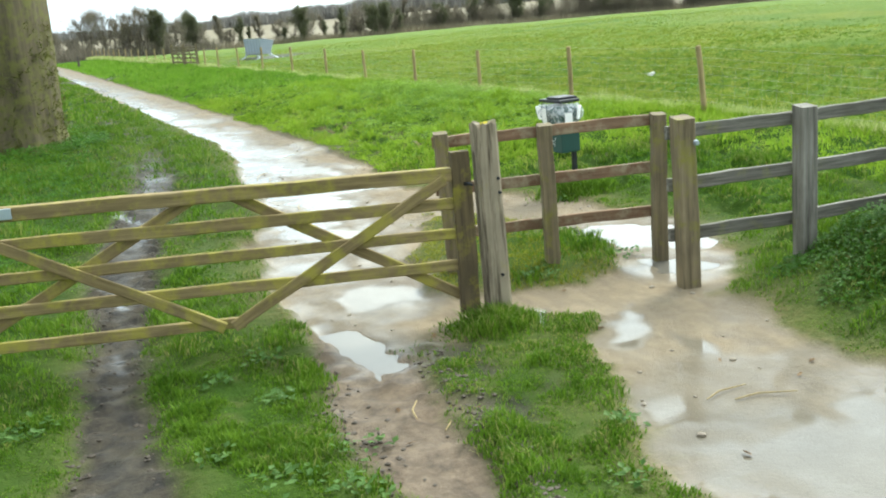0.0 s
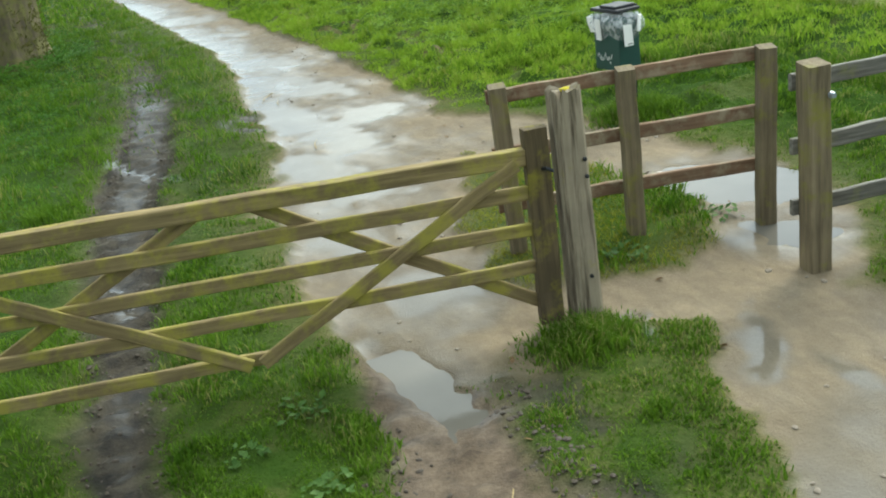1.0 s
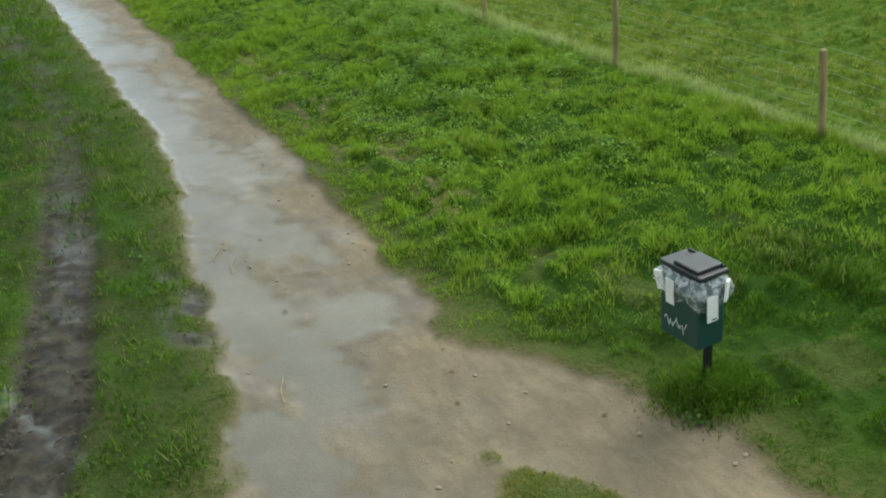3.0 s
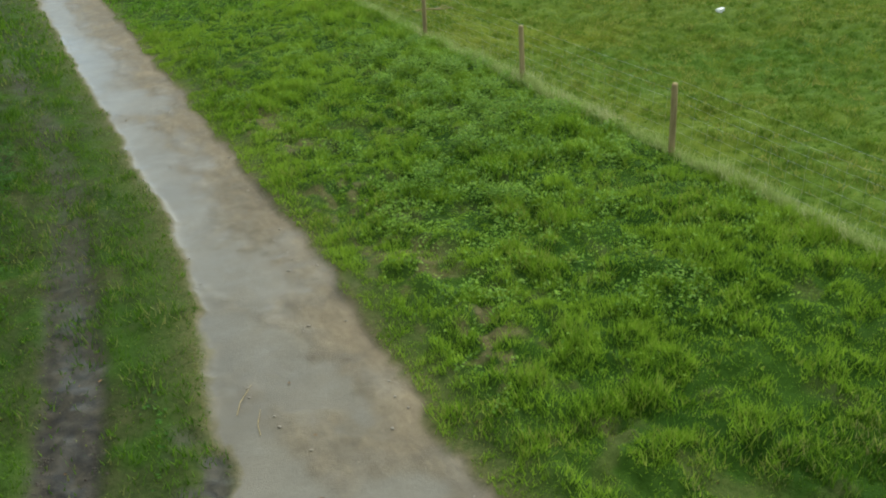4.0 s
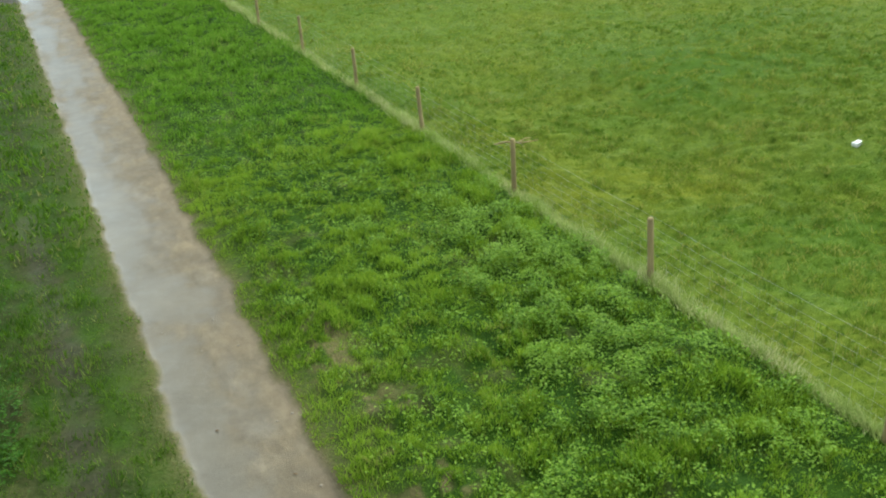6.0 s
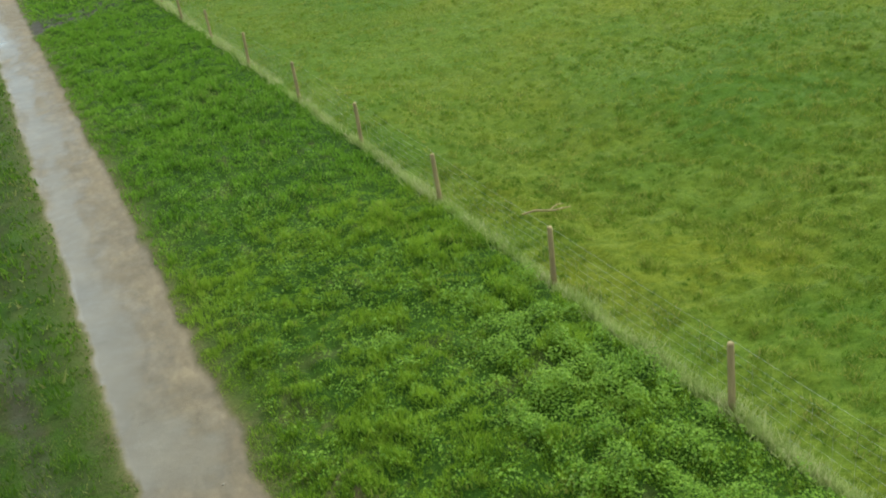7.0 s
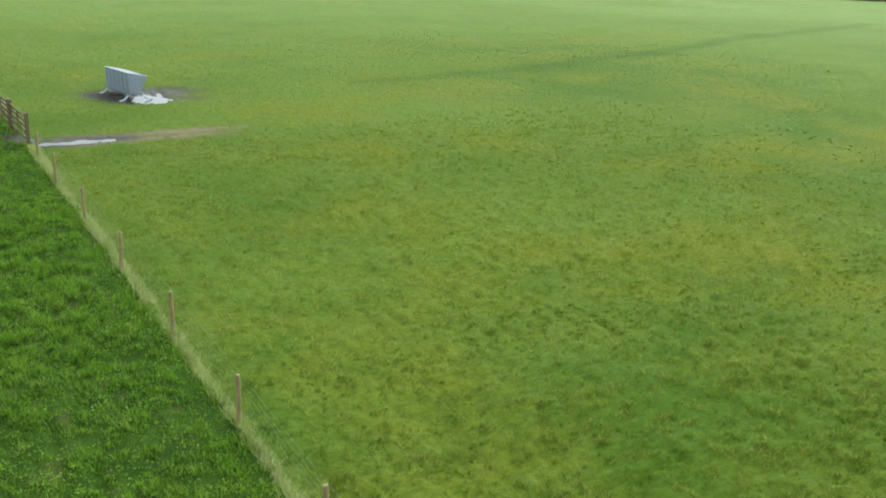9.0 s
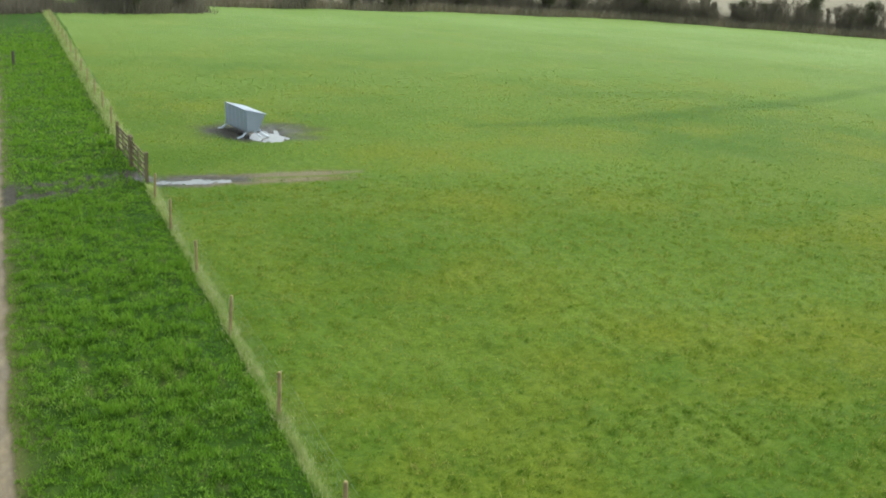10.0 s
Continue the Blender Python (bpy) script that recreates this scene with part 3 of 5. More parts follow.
def height(x, y):
    path, mud, worn, field, d_path, d_rut = masks(x, y)
    z = (vnoise(x, y, 1.7, 41) - 0.5) * 0.07 + (vnoise(x, y, 0.45, 42) - 0.5) * 0.035
    z = z * (1 - path) + path * (-0.038 + (vnoise(x, y, 0.8, 43) - 0.5) * 0.018 + (vnoise(x, y, 0.16, 44) - 0.5) * 0.005)
    # tussocks of the verge and low ones of the pasture
    hump = tussock(x, y)
    rough = smooth(0.1, 0.9, d_path) * smooth(0.1, 0.5, d_rut) * (1 - smooth(10.5, 10.9, x)) * (0.35 + 0.65 * (x > 5.5)) * (y > 5)
    z = z + 0.14 * hump * rough * (y < 70)
    z = z + (0.09 * smooth(0.0, 0.6, np.abs(2 * vnoise(x, y * 1.4, 0.55, 69) - 1)) + 0.05 * smooth(0.4, 0.8, vnoise(x, y, 0.25, 70))) * smooth(11.7, 12.5, x) * (1 - smooth(36, 66, y)) * (1 - smooth(30, 55, x))
    near = (y < 30) & (x < 11)
    lug = np.sin((y + 0.8 * np.abs(d_rut + 0.1)) * 2 * math.pi / 0.25) * smooth(-0.22, -0.05, d_rut) * 2.2 * (1 - smooth(14.5, 17, y))
    z = z - mud * np.where(near, 0.020 + (vnoise(x, y, 0.10, 45) - 0.5) * 0.045 + (vnoise(x, y, 0.3, 46) - 0.5) * 0.035 + (0.006 + 0.016 * smooth(9.5, 11.5, y)) * lug, 0.02)
    z = z - pool_depth(x, y) * np.where((path + mud) > 0.2, 1.0, 0.4)
    # silt fills the hollows of the main path up to the water's level
    level = np.maximum(z, WATER_Z + 0.03 * (z - WATER_Z))
    z = z + (level - z) * smooth(0.05, 0.4, path) * np.where(x < 5.2, np.maximum(smooth(9.3, 9.7, y), (x > 3.45) & (y < 8.7)), smooth(11.4, 11.8, y)) * (y < 59.5)
    # raised rim of the ruts
    z = z + 0.03 * np.exp(-((d_rut - 0.16) / 0.09) ** 2) * (y < 24) * (1 - path)
    # the verge stands a little above the pasture, with a low ridge under the wire
    far = smooth(45, 60, y)
    z = z - field * smooth(11.2, 16.0, x) * (0.40 - 0.40 * far)
    z = z + field * (vnoise(x, y, 7.0, 47) - 0.5) * 0.22
    z = z + (1 - field) * 0.12 * smooth(6.6, 10.6, x) * smooth(11, 14, y)
    z = z + 0.07 * np.exp(-((x - 11.0) / 0.30) ** 2) * (y > 10)
    z = z - np.clip(0.024 * (np.hypot(x - 6, y - 22) - 95), 0, 3.2) * smooth(8, 30, x + 8)
    # leafy bank beside the side path
    bank = smooth(5.40, 7.3, x) * (1 - smooth(7.7, 8.9, y)) * (1 - smooth(9.2, 10.8, x))
    z = z + bank * (0.58 + (vnoise(x, y, 0.7, 48) - 0.5) * 0.25)
    far_off = np.hypot(x - 20, y - 40)
    # pale ground rises beyond the hedge
    return np.where(far_off > 300, -3.0, z) + 0.034 * np.clip(y - 188, 0, 160)


def spread(a, b, first, growth, limit):
    out, step = [a], first
    while out[-1] < b:
        out.append(out[-1] + step)
        step = min(step * growth, limit)
    return out


gx = sorted([-v for v in spread(2.0, 3000, 0.12, 1.16, 400)[1:]] + list(np.arange(-2.0, 7.6, 0.055)) + list(np.arange(7.6, 11.6, 0.075)) + list(np.arange(11.6, 13.0, 0.12)) + list(np.arange(13.0, 26.0, 0.13)) + spread(26.0, 3000, 0.3, 1.05, 400))
gy = sorted([-v for v in spread(-1.0, 3000, 0.2, 1.3, 400)[1:]] + list(np.arange(1.0, 22.0, 0.055)) + list(np.arange(22.0, 33.0, 0.10)) + list(np.arange(33.0, 75.0, 0.33)) + spread(75.0, 3000, 0.5, 1.07, 400))
GX, GY = np.meshgrid(np.array(gx), np.array(gy))
GZ = height(GX, GY)
ny, nx = GX.shape
index = np.arange(nx * ny).reshape(ny, nx)
quads = np.stack([index[:-1, :-1], index[:-1, 1:], index[1:, 1:], index[1:, :-1]], axis=-1).reshape(-1, 4)
ground_mesh = mesh_arrays("ground", np.stack([GX, GY, GZ], axis=-1), quads, np.full(len(quads), 4), MAT_GROUND, True)
g_path, g_mud, g_worn, g_field, _, _ = masks(GX, GY)
centre = np.interp(GY, [p[1] for p in MAIN_PATH], [p[0] for p in MAIN_PATH])
side = (GX - centre) + (vnoise(GX, GY, 0.7, 52) - 0.5) * 0.55 + (vnoise(GX, GY, 0.2, 53) - 0.5) * 0.2
left_wet = (1 - smooth(-0.30, 0.32, side)) * (GY > 11)
near_wet = (1 - smooth(7.6, 9.0, GY)) * smooth(0.05, 0.75, vnoise(GX, GY, 0.7, 54) * 0.7 + vnoise(GX, GY, 0.18, 56) * 0.3) * smooth(3.5, 3.9, GX)
g_wet = np.clip(smooth(0.35, 0.85, vnoise(GX, GY, 1.1, 51)) * 0.5 + 0.55 * smooth(15.5, 20, GY) + 1.2 * pool_halo(GX, GY) + left_wet + near_wet, 0, 1)
g_film = np.clip((0.75 - 0.3 * smooth(18, 30, GY)) * pool_halo(GX, GY) * (g_path + g_mud) + (0.34 - 0.14 * smooth(15, 24, GY)) * left_wet * g_path + 0.6 * near_wet * g_path, 0, 1)
g_pool = smooth(-0.004, 0.046, pool_depth(GX, GY) + (vnoise(GX, GY, 0.5, 65) - 0.5) * 0.022) * smooth(0.7, 1.0, g_path) * np.where(GX < 5.2, np.maximum(smooth(9.3, 9.7, GY), (GX > 3.45) & (GY < 8.7)), smooth(11.4, 11.8, GY)) * (GY < 61)
half_width = np.interp(GY, [p[1] for p in MAIN_PATH], [p[2] for p in MAIN_PATH])
across = (GX - centre) / half_width + (vnoise(GX, GY, 0.9, 101) - 0.5) * 0.45 + (vnoise(GX, GY, 0.25, 102) - 0.5) * 0.25
soaked = (1 - smooth(-1.1, 0.35, across + 0.6 * (vnoise(GX * 0, GY, 3.6, 103) - 0.5))) * (0.35 + 0.65 * smooth(0.25, 0.65, vnoise(GX * 0, GY, 4.3, 104))) * smooth(0.5, 1.0, g_path)
late = smooth(14, 19, GY) * (GY < 95)
g_pool = g_pool * (1 - 0.45 * late) + np.clip(0.95 * soaked * late, 0, 1) * (1 - g_pool * (1 - 0.45 * late))
g_pool = np.maximum(g_pool, 0.75 * near_wet * (1 - 0.6 * smooth(6.4, 8.4, GY)) * smooth(0.6, 1.0, g_path))
g_clay = 1 - smooth(0.0, 0.25, strip(GX, GY, RIGHT_RUT))
g_film = np.maximum(g_film, 0.3 * g_clay * g_mud * smooth(0.3, 0.6, vnoise(GX, GY, 0.3, 74)))
# pale wheel marks running on from the field gate
wheel = np.minimum(strip(GX, GY, [(12.5, 62.75, 0.22), (17.0, 62.9, 0.2), (20.5, 63.1, 0.05)]), strip(GX, GY, [(12.5, 61.6, 0.18), (16.0, 61.8, 0.15), (18.5, 61.9, 0.05)]))
g_path = np.maximum(g_path, 0.75 * (1 - smooth(0.0, 0.3, wheel + (vnoise(GX, GY, 0.8, 75) - 0.5) * 0.3)))
gleam = np.zeros(GX.shape)
for cx, cy, rx, ry, turn in GLEAMS:
    c, s = math.cos(radians(turn)), math.sin(radians(turn))
    u, v = ((GX - cx) * c - (GY - cy) * s) / rx, ((GX - cx) * s + (GY - cy) * c) / ry
    gleam = np.maximum(gleam, 1 - smooth(0.5, 1.5, np.hypot(u, v) + (vnoise(GX, GY, 0.12, 59) - 0.5) * 1.3 + (vnoise(GX, GY, 0.3, 60) - 0.5) * 0.8))
g_film = np.maximum(g_film, gleam)
g_pool = np.maximum(g_pool, gleam)
rut_line = (1 - smooth(-0.17, -0.03, strip(GX, GY, LEFT_RUT) + (vnoise(GX, GY, 0.22, 76) - 0.5) * 0.14)) * (0.45 + 0.55 * smooth(0.3, 0.6, vnoise(GX, GY, 0.6, 57))) * (1 - smooth(17, 23, GY))
g_film = np.maximum(g_film, 0.85 * rut_line)
# share of painted haze on the pasture, growing with distance
g_haze = smooth(42, 160, np.hypot(GX - 6, GY - 10)) * (0.6 + 0.4 * vnoise(GX, GY, 14.0, 58))
g_lane = 0.4 * (1 - smooth(-0.2, 0.9, strip(GX, GY, [(30, 72.0, 0.1), (37, 73.0, 0.4), (46, 74.4, 0.5), (75, 84.6, 0.6), (110, 98, 0.6)]) + (vnoise(GX, GY, 1.5, 55) - 0.5)))
g_thin = thin(GX, GY)
g_beyond = smooth(0, 6, GY - np.interp(GX, [-45, 8, 43, 73, 108, 152, 215], [172, 164, 169, 177, 181, 162, 109]))
for layer, values in (("pool", g_pool), ("clay", g_clay), ("film", g_film), ("far", g_haze), ("beyond", g_beyond), ("thin", g_thin), ("lane", g_lane), ("path", g_path), ("mud", g_mud), ("worn", g_worn), ("field", g_field), ("wet", g_wet)):
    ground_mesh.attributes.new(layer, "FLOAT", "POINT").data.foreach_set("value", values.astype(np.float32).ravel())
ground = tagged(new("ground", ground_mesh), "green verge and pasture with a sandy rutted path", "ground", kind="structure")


def water_sheet(x0, x1, y0, y1, level):
    """A flat sheet of standing water; the hollows of the ground trim it to puddles."""
    nx_, ny_ = max(2, int((x1 - x0) / 0.5)), max(2, int((y1 - y0) / 0.5))
    xs, ys = np.meshgrid(np.linspace(x0, x1, nx_), np.linspace(y0, y1, ny_))
    ids = np.arange(nx_ * ny_).reshape(ny_, nx_)
    q = np.stack([ids[:-1, :-1], ids[:-1, 1:], ids[1:, 1:], ids[1:, :-1]], axis=-1).reshape(-1, 4)
    me = mesh_arrays("puddle", np.stack([xs, ys, np.full(xs.shape, level)], -1), q, np.full(len(q), 4), MAT_WATER)
    return tagged(new("puddle", me), "shallow muddy puddle reflecting the pale sky", "puddle", "puddles", "structure")


# beside the fence and in the rut, then the far ones
for x0, x1, y0, y1 in ((5.2, 7.0, 8.8, 11.6), (2.3, 3.4, 8.25, 9.45)):
    water_sheet(x0, x1, y0, y1, WATER_Z)
for cx, cy, rx, ry, turn, depth in POOLS[-2:]:
    level = float(height(np.array([cx]), np.array([cy]))[0]) + depth * 0.5
    water_sheet(cx - rx, cx + rx, cy - ry * 1.1, cy + ry * 1.1, level)


# ---- grass ----
rng = np.random.default_rng(7)


def blades(name, x, y, h, w, lean, mat, label, simple=False, lift=0.0):
    """Grass blades as one object: each a bent tapering strip."""
    n = len(x)
    a = rng.uniform(0, 2 * math.pi, n)
    b = rng.uniform(0, 2 * math.pi, n)
    ux, uy = np.cos(a) * w / 2, np.sin(a) * w / 2
    lx, ly = np.cos(b) * lean * h, np.sin(b) * lean * h
    z = height(x, y) - 0.01 + lift
    if simple:
        v = np.stack([np.stack([x - ux, y - uy, z], -1), np.stack([x + ux, y + uy, z], -1), np.stack([x + lx, y + ly, z + h], -1)], 1)
        f = np.arange(n * 3)
        me = mesh_arrays(name, v, f, np.full(n, 3), mat)
    else:
        v = np.stack([
            np.stack([x - ux, y - uy, z], -1), np.stack([x + ux, y + uy, z], -1),
            np.stack([x + ux * 0.8 + lx * 0.35, y + uy * 0.8 + ly * 0.35, z + h * 0.62], -1), np.stack([x - ux * 0.8 + lx * 0.35, y - uy * 0.8 + ly * 0.35, z + h * 0.62], -1),
            np.stack([x + lx, y + ly, z + h * 0.92], -1)], 1)
        base = np.arange(n)[:, None] * 5
        f = np.concatenate([base + np.array([[0, 1, 2, 3]]), base + np.array([[3, 2, 4]])], 1)
        me = mesh_arrays(name, v, f, np.tile([4, 3], n), mat)
    return tagged(new(name, me), label, "grass", kind="stuff")


def sow(x0, x1, y0, y1, density):
    n = int((x1 - x0) * (y1 - y0) * density)
    return rng.uniform(x0, x1, n), rng.uniform(y0, y1, n)


def island(x, y):
    """The mossy patch between the two paths and the red-railed fence."""
    return (x > 3.9) & (x < np.interp(y, [9.2, 10.57, 11.56, 12.53, 13.5], [5.7, 6.29, 6.12, 5.95, 5.43])) & (y > 9.35) & (y < 13.4)


def verge_keep(x, y, floor=0.10):
    """Which blades grow: none on path and mud, few on worn ground, clumped."""
    path, mud, worn, field, d_path, d_rut = masks(x, y)
    chance = (1 - path) * (1 - mud * (1 - 0.5 * smooth(14, 20, y) * (y < 40))) * (1 - 0.72 * worn) * (1 - field) * (1 - 0.75 * thin(x, y)) * (0.50 + 0.70 * smooth(0.30, 0.64, 0.5 * vnoise(x, y, 0.26, 61) + 0.5 * vnoise(x, y, 0.13, 64)))
    chance = np.where((d_path < 0.02) | island(x, y), 0, chance)
    return rng.uniform(0, 1, len(x)) < np.maximum(chance, 0) , worn


def tuft_height(x, y, low, high):
    return low + (high - low) * smooth(0.30, 0.72, 0.35 * vnoise(x, y, 0.15, 62) + 0.4 * vnoise(x, y, 0.32, 66) + 0.25 * vnoise(x, y, 1.5, 63)) * rng.uniform(0.6, 1.3, len(x))


def verge(name, x0, x1, y0, y1, density, low, high, width, simple=False, soft=(1.2, 0.4, 1.0, 1.0), mat=MAT_VERGE):
    """Verge grass over a stretch, thinning out over the soft margins (left, right, near, far)."""
    x, y = sow(x0, x1, y0, y1, density)
    keep, worn = verge_keep(x, y)
    margin = smooth(0, soft[0], x - x0) * smooth(0, soft[1], x1 - x) * smooth(0, soft[2], y - y0) * smooth(0, soft[3], y1 - y)
    keep &= rng.uniform(0, 1, len(x)) < margin
    x, y, worn = x[keep], y[keep], worn[keep]
    h = tuft_height(x, y, low, high) * (1 - 0.6 * worn) * (0.40 + 0.85 * tussock(x, y))
    blades(name, x, y, h, width * rng.uniform(0.7, 1.4, len(x)), rng.uniform(0.15, 0.9, len(x)), mat, "lush green verge grass in uneven tufts", simple)


verge("near_grass", -3.0, 9.6, 4.3, 15.0, 2700, 0.022, 0.115, 0.009, False, (2.0, 0.6, 0.3, 1.5))
verge("near_grass", -1.2, 5.3, 4.3, 9.4, 4600, 0.018, 0.085, 0.008, False, (0.6, 0.3, 0.2, 0.8))
verge("verge_grass", -5.0, 5.2, 13.5, 32.5, 800, 0.04, 0.16, 0.017, True, (3.0, 0.2, 1.5, 3.0))
verge("verge_grass", 5.6, 11.45, 13.5, 36.0, 2300, 0.03, 0.17, 0.014, True, (0.2, 0.2, 1.5, 4.0), MAT_MEADOW)
verge("verge_grass", 5.4, 11.45, 32.0, 64.0, 560, 0.05, 0.20, 0.032, True, (0.2, 0.2, 4.0, 5.0), MAT_FAR_VERGE)
verge("verge_grass", -8.0, 5.0, 29.5, 80.0, 150, 0.06, 0.20, 0.05, True, (4.0, 0.2, 3.0, 15.0))
verge("verge_grass", 5.2, 11.3, 59.0, 125.0, 130, 0.08, 0.22, 0.07, True, (0.2, 0.2, 5.0, 30.0), MAT_FAR_VERGE)
verge("verge_grass", 9.0, 11.45, 6.0, 15.0, 900, 0.05, 0.2, 0.016, True, (0.6, 0.2, 1.0, 1.5), MAT_MEADOW)

x, y = sow(3.9, 6.3, 9.35, 13.4, 5200)
path, mud, worn, field, d_path, d_rut = masks(x, y)
keep = island(x, y) & (d_path > 0.0) & (rng.uniform(0, 1, len(x)) < (1 - 0.6 * worn) * (0.30 + 0.70 * smooth(0.3, 0.6, vnoise(x, y, 0.22, 77))))
lush = (rng.uniform(0, 1, len(x)) < smooth(5.0, 6.3, x + 0.5 * (10.6 - y) + (vnoise(x, y, 0.5, 78) - 0.5))) & keep
moss = keep & ~lush
blades("mossy_turf", x[moss], y[moss], rng.uniform(0.015, 0.05, moss.sum()), rng.uniform(0.006, 0.012, moss.sum()), rng.uniform(0.3, 1.2, moss.sum()), MAT_MOSS, "short olive mossy turf beside the rail fence", True)
blades("fence_foot_grass", x[lush], y[lush], tuft_height(x[lush], y[lush], 0.025, 0.11), rng.uniform(0.006, 0.013, lush.sum()), rng.uniform(0.2, 0.9, lush.sum()), MAT_VERGE, "green grass at the foot of the rail fence")
# long grass round the foot of the gate post
x, y = 3.90 + rng.normal(0, 0.17, 2600), 8.80 + rng.normal(0, 0.11, 2600)
blades("post_foot_grass", x, y, rng.uniform(0.05, 0.17, len(x)) * np.exp(-((x - 3.9) / 0.35) ** 2), rng.uniform(0.006, 0.012, len(x)), rng.uniform(0.2, 0.8, len(x)), MAT_VERGE, "long green grass round the gate post's foot")

# and round the foot of the bin's post
x, y = 6.80 + rng.normal(0, 0.22, 2600), 12.55 + rng.normal(0, 0.20, 2600)
blades("bin_foot_grass", x, y, rng.uniform(0.10, 0.26, len(x)) * np.exp(-(np.hypot(x - 6.8, y - 12.55) / 0.42) ** 2), rng.uniform(0.007, 0.013, len(x)), rng.uniform(0.2, 0.9, len(x)), MAT_VERGE, "long green grass round the bin's post")

for x0, x1, y0, y1, density, low, high, width, soft in ((11.2, 29, 11, 38, 820, 0.015, 0.12, 0.017, 5.0), (11.2, 42, 33, 64, 260, 0.02, 0.11, 0.030, 7.0), (11.2, 70, 54, 100, 30, 0.03, 0.08, 0.06, 20.0)):
    x, y = sow(x0, x1, y0, y1, density)
    path, mud, worn, field, d_path, d_rut = masks(x, y)
    margin = smooth(0, soft, x1 - x) * smooth(0, soft, y - y0 + (soft if y0 < 20 else 0)) * smooth(0, soft, y1 - y)
    keep = rng.uniform(0, 1, len(x)) < field * margin * (1 - mud) * (1 - 0.85 * worn) * (0.45 + 0.75 * smooth(0.3, 0.7, vnoise(x, y, 0.28, 71)))
    x, y = x[keep], y[keep]
    h = low + (high - low) * smooth(0.40, 0.80, vnoise(x, y, 0.24, 72)) * rng.uniform(0.5, 1.3, len(x))
    blades("pasture_grass", x, y, h, width * rng.uniform(0.7, 1.4, len(x)), rng.uniform(0.3, 1.2, len(x)), MAT_FIELD, "short yellow-green grazed pasture grass", True)

# small tussocks scattered over the nearer pasture, coloured dark in place of their shade
for x0, x1, y0, y1, density, size, width in ((11.6, 34, 12, 40, 17.0, 0.075, 0.018), (11.6, 46, 38, 62, 1.8, 0.07, 0.026)):
    cx, cy = sow(x0, x1, y0, y1, density)
    keep = rng.uniform(0, 1, len(cx)) < 0.25 + 0.75 * smooth(0.35, 0.65, vnoise(cx, cy, 4.0, 73))
    cx, cy = cx[keep], cy[keep]
    big = np.repeat(rng.uniform(0.4, 1.3, len(cx)), 11)
    x = np.repeat(cx, 11) + rng.normal(0, 0.05, len(big)) * big
    y = np.repeat(cy, 11) + rng.normal(0, 0.04, len(big)) * big
    blades("pasture_tussocks", x, y, size * big * rng.uniform(0.7, 1.3, len(x)), width * rng.uniform(0.7, 1.3, len(x)), rng.uniform(0.3, 1.0, len(x)), MAT_TUSSOCK, "small pasture tussocks coloured dark green for their shade", True)

# pale uncut grass under the wire
n = 60000
y = 9 + 90 * rng.uniform(0, 1, n) ** 1.5
x = 11.27 + rng.normal(0, 0.075, n) - 0.0075 * np.clip(y - 40, 0, 99)
keep = (y < 60.5) | (y > 67)
x, y = x[keep], y[keep]
blades("fence_line_grass", x, y, rng.uniform(0.06, 0.25, len(x)) * (0.6 + 0.8 * vnoise(x * 0, y, 0.7, 79)), 0.010 + y * 0.0003, rng.uniform(0.2, 0.8, len(x)), MAT_DRY, "pale tall uncut grass along the wire fence", True)

y = rng.uniform(67, 150, 22000)
x = 11.0 - 0.0100 * (y - 60) + 0.1 + rng.normal(0, 0.16, len(y))
blades("fence_line_grass", x, y, rng.uniform(0.15, 0.42, len(x)), np.full(len(x), 0.045), rng.uniform(0.2, 0.8, len(x)), MAT_DRY, "pale tall uncut grass along the wire fence", True)


def leaves(name, x, y, top, size, mat, label, category="plants"):
    """Leafy herbs: many small folded leaves at random heights up to top."""
    n = len(x)
    z = height(x, y) + top * rng.uniform(0.25, 1.0, n)
    a = rng.uniform(0, 2 * math.pi, n)
    tilt = rng.uniform(-0.5, 0.7, n)
    s = size * rng.uniform(0.6, 1.3, n)
    fx, fy, fz = np.cos(a) * np.cos(tilt), np.sin(a) * np.cos(tilt), np.sin(tilt)
    sx, sy = -np.sin(a), np.cos(a)
    p = np.stack([x, y, z], -1)
    f = np.stack([fx, fy, fz], -1) * s[:, None]
    side = np.stack([sx, sy, np.full(n, 0.25)], -1) * (s * 0.36)[:, None]
    side2 = np.stack([-sx, -sy, np.full(n, 0.25)], -1) * (s * 0.36)[:, None]
    v = np.stack([p, p + f * 0.45 + side, p + f, p + f * 0.45 + side2], 1)
    base = np.arange(n)[:, None] * 4
    idx = np.concatenate([base + np.array([[0, 1, 2]]), base + np.array([[0, 2, 3]])], 1)
    return tagged(new(name, mesh_arrays(name, v, idx, np.full(n * 2, 3), mat)), label, category, kind="stuff")


# nettles and low herbs in the verge, and on the bank
x, y = sow(6.1, 11.1, 14.0, 44.0, 2600)
patch = vnoise(x, y, 2.6, 81) * 0.65 + vnoise(x, y, 0.7, 82) * 0.35
path, mud, worn, field, d_path, d_rut = masks(x, y)
dome = smooth(0.35, 0.75, vnoise(x, y, 0.26, 85))
keep = rng.uniform(0, 1, len(x)) < smooth(15.0, 19.0, y) * (0.16 + 0.84 * smooth(0.40, 0.58, patch)) * (1 - 0.85 * smooth(26, 31, y)) * (0.15 + 0.85 * dome) * (1 - worn) * smooth(0.25, 0.7, d_path)
leaves("nettle_patch", x[keep], y[keep], (0.10 + 0.16 * dome * (0.5 + smooth(0.45, 0.7, patch)))[keep], 0.042, MAT_NETTLE, "dense low nettles and herbs in the verge")
